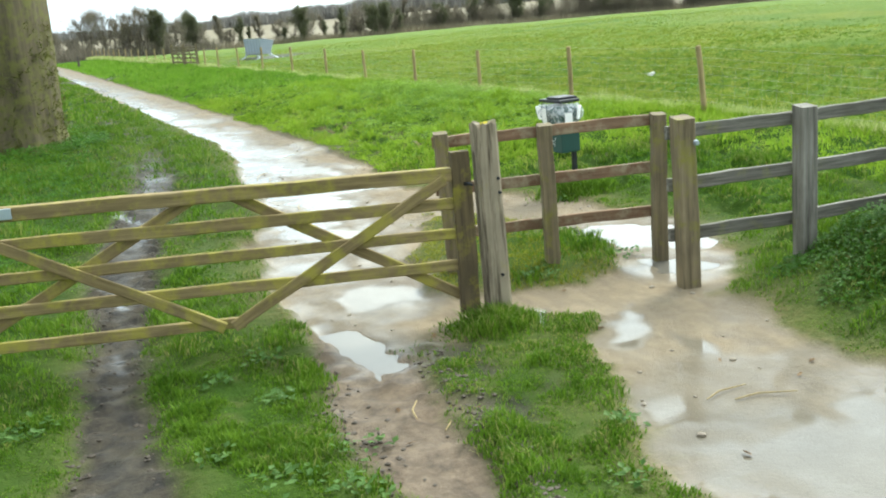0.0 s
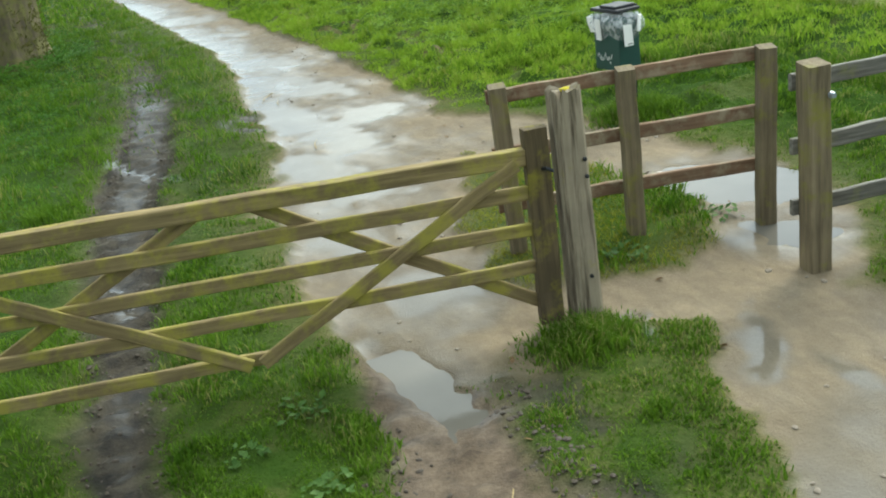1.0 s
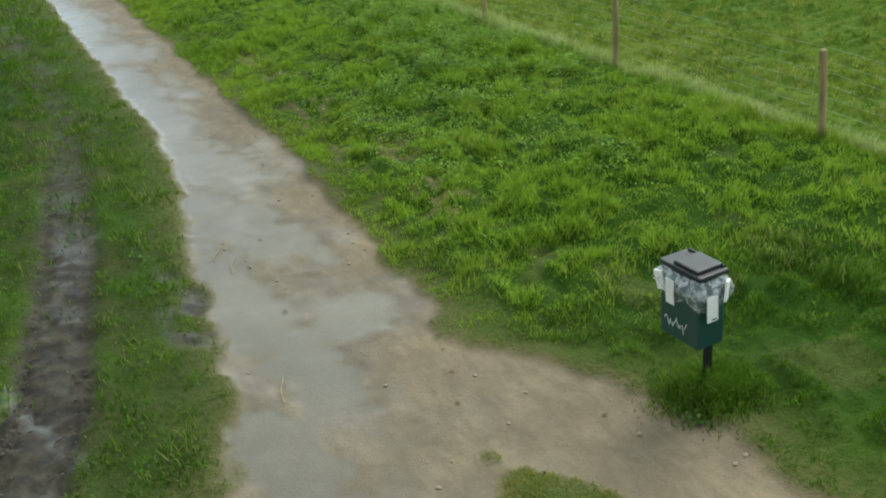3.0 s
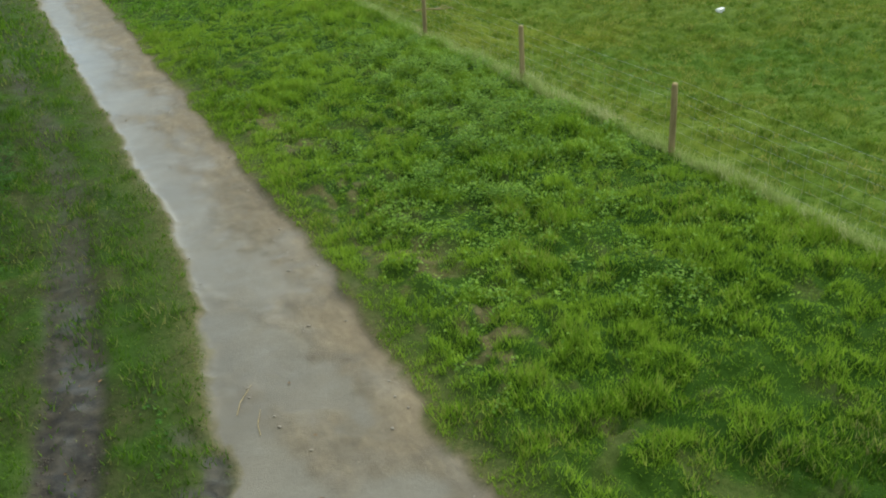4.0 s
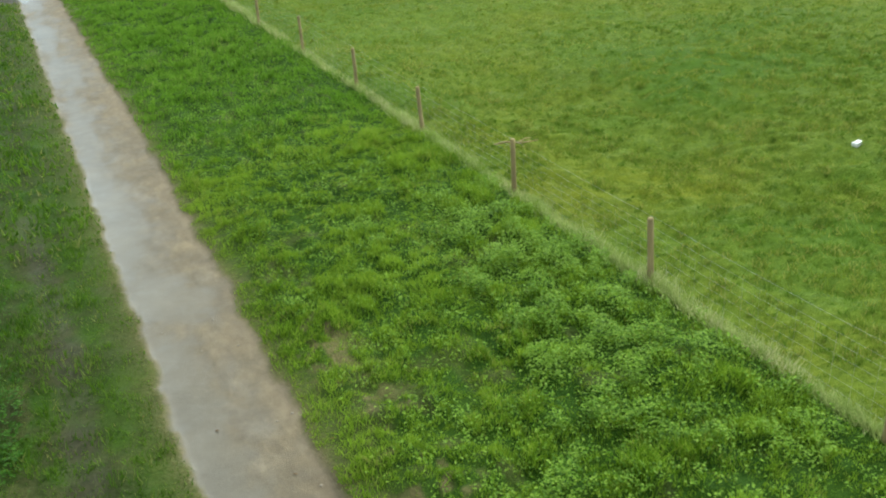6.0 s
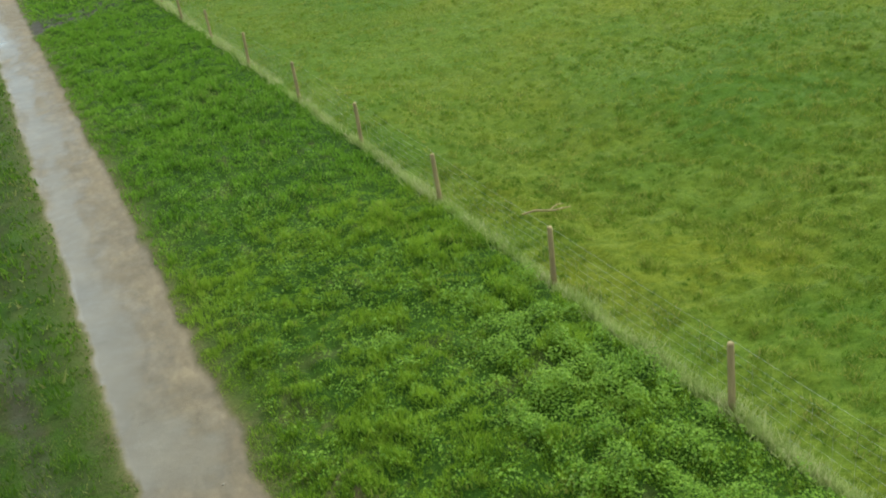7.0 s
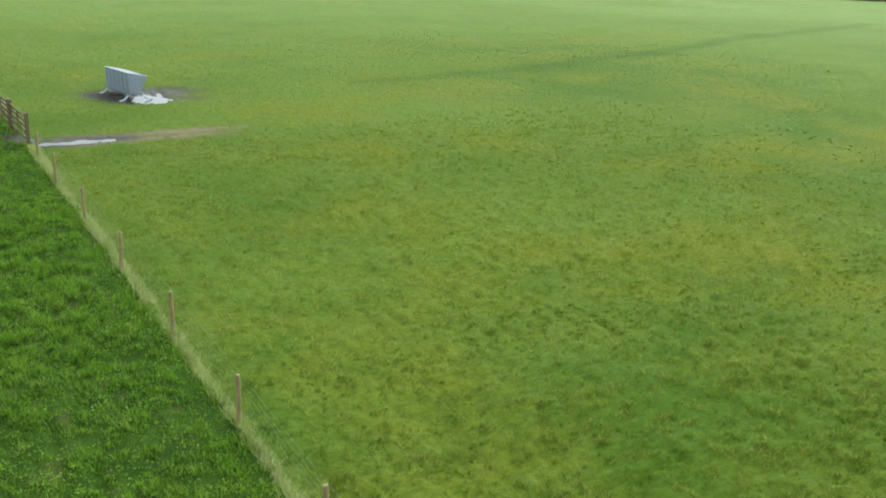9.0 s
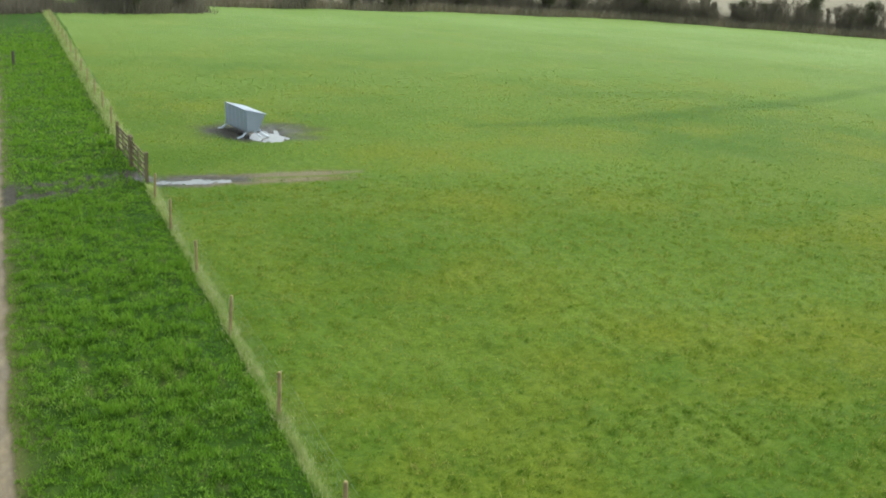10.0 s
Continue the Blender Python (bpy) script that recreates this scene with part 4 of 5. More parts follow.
x, y = sow(-2.0, 3.6, 12.0, 30.0, 380)
path, mud, worn, field, d_path, d_rut = masks(x, y)
keep = rng.uniform(0, 1, len(x)) < smooth(0.40, 0.60, vnoise(x, y, 1.6, 87) * 0.6 + vnoise(x, y, 0.4, 88) * 0.4) * (1 - worn) * (1 - thin(x, y)) * smooth(0.3, 0.7, np.minimum(d_path, d_rut))
leaves("nettle_patch", x[keep], y[keep], 0.05 + 0.10 * vnoise(x[keep], y[keep], 0.3, 89), 0.045, MAT_WEED, "low nettles and herbs beside the rutted track")
x, y = sow(5.7, 9.6, 4.5, 8.8, 4200)
edge = smooth(5.75, 6.25, x + (vnoise(x, y, 0.4, 83) - 0.5) * 0.5) * (1 - smooth(8.2, 8.7, y))
keep = rng.uniform(0, 1, len(x)) < edge * (0.3 + 0.7 * smooth(0.3, 0.6, vnoise(x, y, 0.5, 84)))
leaves("bank_nettles", x[keep], y[keep], 0.03 + (0.05 + 0.12 * vnoise(x[keep], y[keep], 0.3, 86)) * edge[keep] * smooth(5.8, 6.8, x[keep]), 0.032, MAT_BANK, "dark green nettles covering the low bank")


def rosette(cx, cy, size, count, seed, label):
    r = np.random.default_rng(seed)
    n = count
    a, d = r.uniform(0, 2 * math.pi, n), size * np.sqrt(r.uniform(0, 1, n))
    leaves("broadleaf_weed", cx + np.cos(a) * d, cy + np.sin(a) * d, 0.05, 0.050, MAT_PALE_LEAF, label, "weed")


for i, (cx, cy, size, count) in enumerate(((0.88, 8.65, 0.16, 50), (2.31, 8.99, 0.13, 34), (2.45, 7.4, 0.18, 36), (2.21, 8.22, 0.13, 30), (4.75, 9.63, 0.15, 40), (6.65, 12.39, 0.2, 50), (2.0, 7.15, 0.16, 40), (5.66, 9.83, 0.15, 40), (0.5, 10.3, 0.25, 50), (1.95, 6.35, 0.15, 34), (2.3, 6.9, 0.16, 40), (1.75, 7.6, 0.10, 22), (2.15, 6.55, 0.12, 26), (3.35, 6.35, 0.12, 24), (3.7, 6.9, 0.10, 20), (0.62, 7.4, 0.14, 30), (1.95, 8.75, 0.1, 22))):
    rosette(cx, cy, size, count, 100 + i, "broad-leaved dock growing in the grass")


# ---- things ----
def ground_z(x, y):
    return float(height(np.array([float(x)]), np.array([float(y)]))[0])


# the five-bar gate across the track
GATE_AT, GATE_DIR = Vector((4.096, 9.023, 0)), Vector((-0.9788, 0.2046, 0))
GATE_SIDE = Vector((0.2046, 0.9788, 0))


def gate_point(s, z, off=0.0):
    """A point of the gate, s along it from the gate post, sagging towards the post."""
    return GATE_AT + GATE_DIR * s + GATE_SIDE * off + Vector((0, 0, z + 0.030 * (s - 1.4)))


def add_board(name, a, b, width, thick, mat, parent, up=(0, 0, 1), label="", seed=1, cuts=6, wobble=0.004, bevel=0.006):
    bm, m = board(a, b, width, thick, up, bevel, cuts, wobble, seed)
    return part(name, bm, mat, parent, label, m)


def build_gate():
    gate = empty("field_gate", Matrix.Identity(4), "closed mossy five-bar wooden field gate across the track", "gate")
    add_board("top_rail", gate_point(0.20, 1.06), gate_point(3.75, 1.06), 0.092, 0.075, MAT_GATE, gate, seed=11, cuts=9)
    for k, (z, s0, w) in enumerate(((0.852, 0.24, 0.082), (0.635, 0.24, 0.075), (0.412, 0.24, 0.078), (0.175, 1.82, 0.075))):
        add_board("rail", gate_point(s0, z), gate_point(3.72, z), w, 0.032, MAT_GATE, gate, seed=12 + k, cuts=9)
    add_board("stile", gate_point(0.245, 0.06), gate_point(0.235, 1.215), 0.135, 0.085, MAT_STILE, gate, up=GATE_DIR, seed=18, label="wide dark mossy gate stile", wobble=0.008)
    add_board("stile", gate_point(3.70, 0.02), gate_point(3.70, 1.30), 0.11, 0.08, MAT_GATE, gate, up=GATE_DIR, seed=19)
    for k, (s0, z0, s1, z1) in enumerate(((1.90, 0.15, 0.36, 1.03), (1.96, 0.15, 3.62, 1.03), (1.80, 1.04, 0.28, 0.17), (2.06, 1.04, 3.60, 0.20))):
        off = -0.032 if k < 2 else 0.032
        add_board("brace", gate_point(s0, z0, off), gate_point(s1, z1, off), 0.078, 0.026, MAT_GATE, gate, seed=21 + k, cuts=6)
    plate = box(0.30, 0.012, 0.07, 0.003)
    ang = math.degrees(math.atan2(GATE_DIR.y, GATE_DIR.x))
    p = gate_point(3.32, 1.06, -0.046)
    strap = part("hinge_strap", plate, MAT_ZINC, gate, "bright zinc hinge strap", pose(*p, 0, 0, ang))
    for dx in (-0.1, 0.02):
        bolt = tube([(dx, 0.004, 0), (dx, -0.016, 0)], [0.014, 0.012], 8)
        part("bolt", bolt, MAT_IRON, strap)
    latch = tube([(0, 0, 0), (0.0, -0.05, 0.01), (0.02, -0.08, 0.0)], [0.012, 0.012, 0.008], 7)
    part("latch", latch, MAT_IRON, gate, "dark iron latch", pose(*gate_point(0.22, 0.99, -0.05)))
    return gate


build_gate()


def weathered_post(name, base, top, width, depth, mat, label, seed, cracks=6, turn=0.0, dished=0.03):
    """An old squared post with split grain, chipped edges and a worn top."""
    base, top = Vector(base), Vector(top)
    r = random.Random(seed)
    bm = bmesh.new()
    n, rings, cuts = 28, [], 14
    prof = []
    for k in range(n):
        a = 2 * math.pi * k / n
        c, s = math.cos(a), math.sin(a)
        sq = 1.0 / max(abs(c), abs(s)) ** 0.82
        prof.append([c * sq * width / 2, s * sq * depth / 2])
    crack = {r.randrange(n): r.uniform(0.012, 0.03) for _ in range(cracks)}
    for i in range(cuts + 1):
        t = i / cuts
        p = base.lerp(top, t)
        ring = []
        for k, (px, py) in enumerate(prof):
            f = 1 + r.uniform(-0.02, 0.02) - crack.get(k, 0) * (4.0 if r.random() < 0.85 else 1.5) - (0.05 * t)
            drop = (r.uniform(0, dished) + (dished * 1.5 if k in crack else 0)) if i == cuts else 0
            ring.append(bm.verts.new(p + Vector((px * f, py * f, -drop))))
        rings.append(ring)
    for r0, r1 in zip(rings, rings[1:]):
        for k in range(n):
            bm.faces.new((r0[k], r0[(k + 1) % n], r1[(k + 1) % n], r1[k]))
    mid = bm.verts.new(top + Vector((0, 0, -dished * 0.8)))
    for k in range(n):
        bm.faces.new((rings[-1][k], rings[-1][(k + 1) % n], mid))
    spin = Matrix.Translation(base) @ pose(0, 0, 0, 0, 0, turn) @ Matrix.Translation(-base)
    bm.transform(spin)
    bm.transform(Matrix.Translation(-base))
    ob = part(name, bm, mat, None, "", Matrix.Translation(base))
    if label:
        tagged(ob, label, "post")
    return ob


gate_post = weathered_post("gate_post", (4.062, 9.037, -0.05), (4.047, 9.05, 1.375), 0.185, 0.17, MAT_GATE_POST, "old grey split oak gate post with lichen", 5, 8, -12, 0.035)
moss_bm = bmesh.new()
bmesh.ops.create_icosphere(moss_bm, subdivisions=2, radius=1.0)
mr = random.Random(4)
for v in moss_bm.verts:
    v.co = Vector((v.co.x * 0.035 * mr.uniform(0.7, 1.2), v.co.y * 0.03 * mr.uniform(0.7, 1.2), v.co.z * 0.012))
MAT_LICHEN = plain_material("yellow_lichen", (0.50, 0.42, 0.02), 0.9)
part("lichen_pad", moss_bm, MAT_LICHEN, gate_post, "bright yellow lichen pad", pose(0.0, 0.0, 1.40))
for dx, dz in ((0.03, 1.02), (0.035, 0.92), (0.01, 0.33)):
    hole = tube([(dx, -0.085, dz), (dx, -0.096, dz)], [0.013, 0.011], 8)
    part("bolt", hole, MAT_IRON, gate_post, "rusty dark bolt")


def square_post(name, x, y, top, width, mat, parent, seed, turn=0.0, lean=(0.0, 0.0), label="", capped=True):
    z0 = ground_z(x, y) - 0.12
    bm, m = board((0, 0, 0), (lean[0], lean[1], top - z0), width, width, (0, 1, 0), 0.008, 7, 0.004, seed)
    if capped:
        # sawn top, sloped to shed water
        hi = max(v.co.z for v in bm.verts)
        for v in bm.verts:
            if v.co.z > hi - 0.01:
                v.co.z += v.co.y * 0.12
    return part(name, bm, mat, parent, label, pose(x, y, z0, 0, 0, turn) @ m)


# the short post-and-rail fence with red-brown rails
def build_fence_near():
    fence = empty("rail_fence", Matrix.Identity(4), "short three-rail wooden fence with red-brown rails", "fence", "post and rail fences")
    a, u = Vector((4.985, 9.865, 0)), Vector((0.9424, -0.3344, 0))
    side = Vector((0.3344, 0.9424, 0))
    turn = math.degrees(math.atan2(u.y, u.x))
    for k, (s, lean, top) in enumerate(((-0.82, (-0.02, 0.0), 1.18), (0.0, (0.0, 0), 1.17), (0.905, (0.03, 0.0), 1.17))):
        p = a + u * s
        square_post("post", p.x, p.y, top, 0.115, MAT_POST, fence, 31 + k, turn, lean)
    for k, (z, sag) in enumerate(((1.105, 0.02), (0.715, 0.01), (0.345, 0.0))):
        for j, (s0, s1) in enumerate(((-0.915, 0.0), (0.0, 0.93))):
            p0, p1 = a + u * (s0 + 0.002) + side * 0.078, a + u * (s1 - 0.002) + side * 0.078
            dz = -0.012 if j == 0 else 0.012
            add_board("rail", p0 + Vector((0, 0, z - 0.01 + dz * j)), p1 + Vector((0, 0, z + 0.012 * j)), 0.092, 0.036, MAT_RED_RAIL, fence, seed=40 + k * 3 + j)
    return fence


build_fence_near()


# the grey fence that runs from the gap to the wire
def build_fence_grey():
    fence = empty("rail_fence", Matrix.Identity(4), "grey weathered three-rail fence ending in a thick mossy post", "fence", "post and rail fences")
    big = square_post("post", 5.52, 8.745, 1.235, 0.14, MAT_POST, fence, 51, -10, (-0.02, 0.0), "thick brown post, green with algae at the foot")
    bolt = tube([(0, 0, 0), (0, -0.03, 0)], [0.022, 0.016], 8)
    part("bolt", bolt, MAT_ZINC, big, "bright coach bolt", big.matrix_basis.inverted() @ pose(5.55, 8.666, 1.05, 0, 0, -10))
    spots = [(5.52, 8.745), (6.47, 8.57), (7.45, 8.50), (8.4, 8.42), (9.35, 8.35), (10.3, 8.28), (11.2, 8.22)]
    for k, (x, y) in enumerate(spots[1:]):
        square_post("post", x, y, 1.215 + 0.02 * (k % 2), 0.135, MAT_GREY, fence, 55 + k, -6, (0.02 * (k % 2), 0))
    for k in range(len(spots) - 1):
        (x0, y0), (x1, y1) = spots[k], spots[k + 1]
        lap = 0.09 if k == 0 else 0.0
        for j, z in enumerate((1.10, 0.71, 0.33)):
            add_board("rail", (x0 + 0.002 - lap, y0 + 0.105 + lap * 0.1, z + 0.02), (x1 - 0.002, y1 + 0.105, z + 0.02 + 0.008 * ((k + j) % 2)), 0.098, 0.038, MAT_GREY, fence, seed=70 + 3 * k + j)
    return fence


build_fence_grey()


# dog-waste bin on its post
def build_bin():
    thing = empty("litter_bin", pose(6.73, 12.645, 0, 0, 0, 3), "dark green box bin with a clear bag over its rim", "bin")
    body = box(0.24, 0.40, 0.52, 0.012, (0, 0, 0.72))
    body_ob = part("body", body, MAT_BIN, thing)
    lid = box(0.27, 0.43, 0.035, 0.012, (0, 0, 1.035))
    top = part("lid", lid, MAT_LID, thing, "dark grey plastic lid with a raised flap")
    flap = box(0.24, 0.25, 0.03, 0.012, (0.005, -0.04, 1.066))
    part("flap", flap, MAT_LID, top)
    hinge = tube([(0.12, -0.18, 1.06), (0.12, 0.18, 1.06)], [0.012, 0.012], 8)
    part("hinge", hinge, MAT_LID, top)
    # the bag folded out over the rim, bulging and creased
    bm = bmesh.new()
    r = random.Random(9)
    rings, n = [], 40
    for i in range(7):
        t = i / 6
        z = 1.005 - 0.225 * t
        ring = []
        for k in range(n):
            a = 2 * math.pi * k / n
            c, s = math.cos(a), math.sin(a)
            sq = 1.0 / max(abs(c), abs(s)) ** 0.8
            out = 0.006 + 0.045 * math.sin(math.pi * min(1.0, t * 1.15)) * (0.6 + 0.6 * abs(math.sin(3 * a + 0.6))) + r.uniform(-0.006, 0.006)
            ring.append(bm.verts.new((c * sq * (0.122 + out), s * sq * (0.203 + out), z - 0.03 * math.sin(5 * a) * t)))
        rings.append(ring)
    for r0, r1 in zip(rings, rings[1:]):
        for k in range(n):
            bm.faces.new((r0[k], r1[k], r1[(k + 1) % n], r0[(k + 1) % n]))
    part("bin_liner", bm, MAT_LINER, thing, "clear plastic bag folded over the rim", None, True)
    # loose bag ends hanging white at the corners
    for k, (x, y, turn) in enumerate(((-0.155, 0.175, 20), (0.10, -0.235, -60))):
        tail = box(0.02, 0.07, 0.15, 0.009, (0, 0, 0))
        for v in tail.verts:
            v.co.y += 0.02 * math.sin(v.co.z * 30)
        part("bag_tail", tail, MAT_WHITE, thing, "white knotted end of the bag", pose(x, y, 0.90, 0, 0, turn))
    card = box(0.006, 0.085, 0.20, 0.001)
    part("notice", card, MAT_WHITE, thing, "long white paper notice", pose(-0.172, 0.05, 0.86, 0, -3, 0))
    card = box(0.10, 0.006, 0.20, 0.001)
    notice = part("notice", card, MAT_WHITE, thing, "white paper notice", pose(-0.05, -0.258, 0.81, -3, 0, 0))
    mark = box(0.05, 0.002, 0.008, 0)
    part("print_bar", mark, MAT_LID, notice, "", pose(0.012, -0.0045, -0.082))
    # worn white scrawl, unreadable
    for k in range(9):
        stroke = box(0.003, 0.005, 0.035 + 0.02 * ((k * 5) % 3), 0.001)
        part("paint_stroke", stroke, MAT_WHITE, body_ob, "", pose(-0.1215, 0.150 - 0.027 * k, 0.60 - 0.012 * (k % 4), (24, -30, 8, -15)[k % 4], 0, 0))
    post_bm = box(0.05, 0.05, 1.02, 0.006, (0.15, -0.02, 0.46))
    part("post", post_bm, MAT_IRON, thing, "square dark steel post")
    return thing


build_bin()

# the wire fence along the pasture
STAKES = [(11.15, 7.2, 0.0), (11.15, 11.45, 0.02), (11.12, 15.69, 0.09), (11.20, 19.92, 0.10), (11.28, 24.24, -0.02), (11.28, 28.34, -0.02), (11.28, 32.47, -0.03), (11.25, 36.50, 0.02), (11.21, 40.88, 0.03), (11.13, 45.49, -0.03), (11.12, 50.16, 0.03), (11.05, 54.76, 0.0), (11.06, 58.6, 0.04)]
far_y = [72.3, 76.6, 81.0, 85.3, 89.7, 94.1, 98.6, 103.0, 107.5, 112.0, 116.5, 121.0, 125.5]


def stake_mesh(seed):
    bm = tube([(0, 0, -0.25), (0.004, 0, 0.25), (-0.003, 0.004, 0.7), (0, 0, 1.06), (0, 0, 1.085)], [0.048, 0.047, 0.046, 0.044, 0.036], 10)
    return bm


def build_wire_fence():
    fence = empty("wire_fence", Matrix.Identity(4), "long stock fence of round stakes and galvanised wire", "fence")
    bm = stake_mesh(1)
    first = part("stake", bm, MAT_STAKE, fence, "", None, True)
    r = random.Random(3)
    line = [(x, y, lean) for x, y, lean in STAKES] + [(11.0 - 0.0100 * (y - 60), y, r.uniform(-0.05, 0.05)) for y in far_y]
    for k, (x, y, lean) in enumerate(line):
        ob = first if k == 0 else first.copy()
        if k:
            scene.collection.objects.link(ob)
        lift = 1.0 + r.uniform(-0.03, 0.05)
        ob.matrix_basis = Matrix.Translation((x, y, ground_z(x, y) - 0.05)) @ pose(0, 0, 0, math.degrees(lean) * 0.15, math.degrees(lean), r.uniform(0, 360)) @ Matrix.Diagonal((1, 1, lift, 1))
    # each wire, strung from stake to stake with a little sag
    for run in (line[:len(STAKES)], line[len(STAKES):]):
        for h, rad in ((1.02, 0.0018), (0.86, 0.0015), (0.74, 0.0014), (0.60, 0.0014), (0.46, 0.0014), (0.32, 0.0014), (0.18, 0.0014)):
            pts = []
            for (x0, y0, l0), (x1, y1, l1) in zip(run, run[1:]):
                z0, z1 = ground_z(x0, y0) + h, ground_z(x1, y1) + h
                for s in range(4):
                    t = s / 4
                    pts.append((x0 + l0 * h + (x1 + l1 * h - x0 - l0 * h) * t + 0.055, y0 + (y1 - y0) * t, z0 + (z1 - z0) * t - 0.10 * t * (1 - t)))
            pts.append((run[-1][0] + 0.055, run[-1][1], ground_z(run[-1][0], run[-1][1]) + h))
            part("wire", tube(pts, [rad] * len(pts), 4), MAT_WIRE, fence)
    # upright wires of the stock netting, joined
    verts, faces = [], []
    for (x0, y0, l0), (x1, y1, l1) in zip(STAKES, STAKES[1:]):
        count = int((y1 - y0) / 0.3)
        for s in range(1, count):
            t = s / count
            x, y = x0 + (x1 - x0) * t + 0.055, y0 + (y1 - y0) * t
            z = ground_z(x, y)
            lean = l0 + (l1 - l0) * t
            b = len(verts)
            for dx, dy in ((-0.0011, -0.0009), (0.0011, -0.0009), (0.0, 0.0012)):
                verts += [(x + lean * 0.18 + dx, y + dy, z + 0.12), (x + lean * 0.86 + dx, y + dy, z + 0.85)]
            faces += [[b, b + 2, b + 3, b + 1], [b + 2, b + 4, b + 5, b + 3], [b + 4, b, b + 1, b + 5]]
    net = new("netting", mesh_arrays("netting", verts, faces, np.full(len(faces), 4), MAT_WIRE))
    net.parent = fence
    tagged(net, kind="stuff")


build_wire_fence()


# the pair of field gates in the wire fence
def build_far_gate(x0, y0, x1, y1, label):
    gate = empty("field_gate", Matrix.Identity(4), label, "gate", "pasture gates")
    a, b = Vector((x0, y0, 0)), Vector((x1, y1, 0))
    u = (b - a).normalized()
    z0 = ground_z(x0, y0)
    for k, (t, top, w) in enumerate(((0.0, 1.30, 0.16), (1.0, 1.30, 0.16))):
        p = a.lerp(b, t)
        square_post("post", p.x, p.y, z0 + top, w * 0.75, MAT_POST, gate, 90 + k, 3)
    ia, ib = a + u * 0.12, b - u * 0.12
    for k, z in enumerate((1.10, 0.92, 0.72, 0.50, 0.24)):
        add_board("rail", ia + Vector((0, 0, z0 + z)), ib + Vector((0, 0, z0 + z)), 0.085, 0.035, MAT_POST, gate, seed=100 + k)
    for p in (ia, ib, ia.lerp(ib, 0.5)):
        add_board("stile", p + Vector((-0.036, 0, z0 + 0.16)), p + Vector((-0.036, 0, z0 + 1.16)), 0.08, 0.035, MAT_POST, gate, up=u, seed=110)
    add_board("brace", ia + Vector((0.036, 0, z0 + 0.24)), ib + Vector((0.036, 0, z0 + 1.08)), 0.08, 0.03, MAT_POST, gate, seed=115)


build_far_gate(11.06, 60.8, 10.85, 63.8, "closed weathered wooden gate into the pasture")
build_far_gate(10.83, 64.1, 10.62, 67.0, "second weathered wooden gate beside the first")


# galvanised hay feeder in the pasture
def build_feeder():
    a, b = Vector((16.3, 72.9, 0)), Vector((17.0, 69.9, 0))
    u = (b - a).normalized()
    z0 = ground_z(16.7, 71.3)
    turn = math.degrees(math.atan2(u.y, u.x))
    thing = empty("hay_feeder", Matrix.Translation(((a + b) / 2).to_tuple()[:2] + (z0,)) @ pose(0, 0, 0, 0, 0, turn) @ pose(0, 0.45, 0), "galvanised sheet-metal livestock feeder on short legs", "feeder")
    L = 2.5
    # hopper with a wide top and narrow foot, as a folded sheet with lips
    prof = [(-0.43, 1.36), (-0.40, 1.33), (-0.35, 0.30), (0.24, 0.30), (0.60, 1.08), (0.63, 1.12)]

    def sheet(points, x0, x1, thick):
        bm = bmesh.new()
        rows = [[bm.verts.new((x, y, z)) for y, z in points] for x in np.linspace(x0, x1, 9)]
        for r0, r1 in zip(rows, rows[1:]):
            for k in range(len(points) - 1):
                bm.faces.new((r0[k], r1[k], r1[k + 1], r0[k + 1]))
        bmesh.ops.solidify(bm, geom=list(bm.faces), thickness=thick)
        return bm

    part("hopper", sheet(prof, -L / 2, L / 2, 0.02), MAT_GALV, thing)
    for s in (-1, 1):
        bm = bmesh.new()
        vs = [bm.verts.new((0, y, z)) for y, z in ((-0.41, 1.35), (-0.35, 0.31), (0.24, 0.31), (0.61, 1.11))]
        bm.faces.new(vs)
        bmesh.ops.solidify(bm, geom=list(bm.faces), thickness=0.02)
        part("end_panel", bm, MAT_GALV, thing, "", pose(s * (L / 2 + 0.012), 0, 0))
    part("roof", sheet([(-0.46, 1.37), (-0.2, 1.32), (0.1, 1.255), (0.4, 1.19), (0.68, 1.125)], -L / 2 - 0.05, L / 2 + 0.05, 0.015), MAT_GALV, thing)
    part("trough", sheet([(-0.42, 0.36), (-0.38, 0.27), (0.36, 0.27), (0.40, 0.36)], -L / 2 - 0.02, L / 2 + 0.02, 0.02), MAT_GALV, thing)
    for s in (-0.9, -0.45, 0.0, 0.45, 0.9):
        for side in (-1, 1):
            rib = tube([(s, -0.37 if side < 0 else 0.27, 0.34), (s, -0.42 if side < 0 else 0.61, 1.30 if side < 0 else 1.06)], [0.016, 0.016], 6)
            part("rib", rib, MAT_GALV, thing)
    for sx in (-1, 1):
        for sy in (-1, 1):
            leg = tube([(sx * 1.10, sy * 0.28, 0.32), (sx * 1.18, sy * 0.58, 0.06), (sx * 1.20, sy * 0.86, -0.02)], [0.045, 0.045, 0.04], 8)
            part("leg", leg, MAT_GALV, thing)
    drawbar = tube([(L / 2, 0, 0.32), (L / 2 + 0.5, 0, 0.22), (L / 2 + 0.9, 0, 0.18)], [0.03, 0.03, 0.025], 8)
    part("tow_bar", drawbar, MAT_GALV, thing)
    return thing


build_feeder()


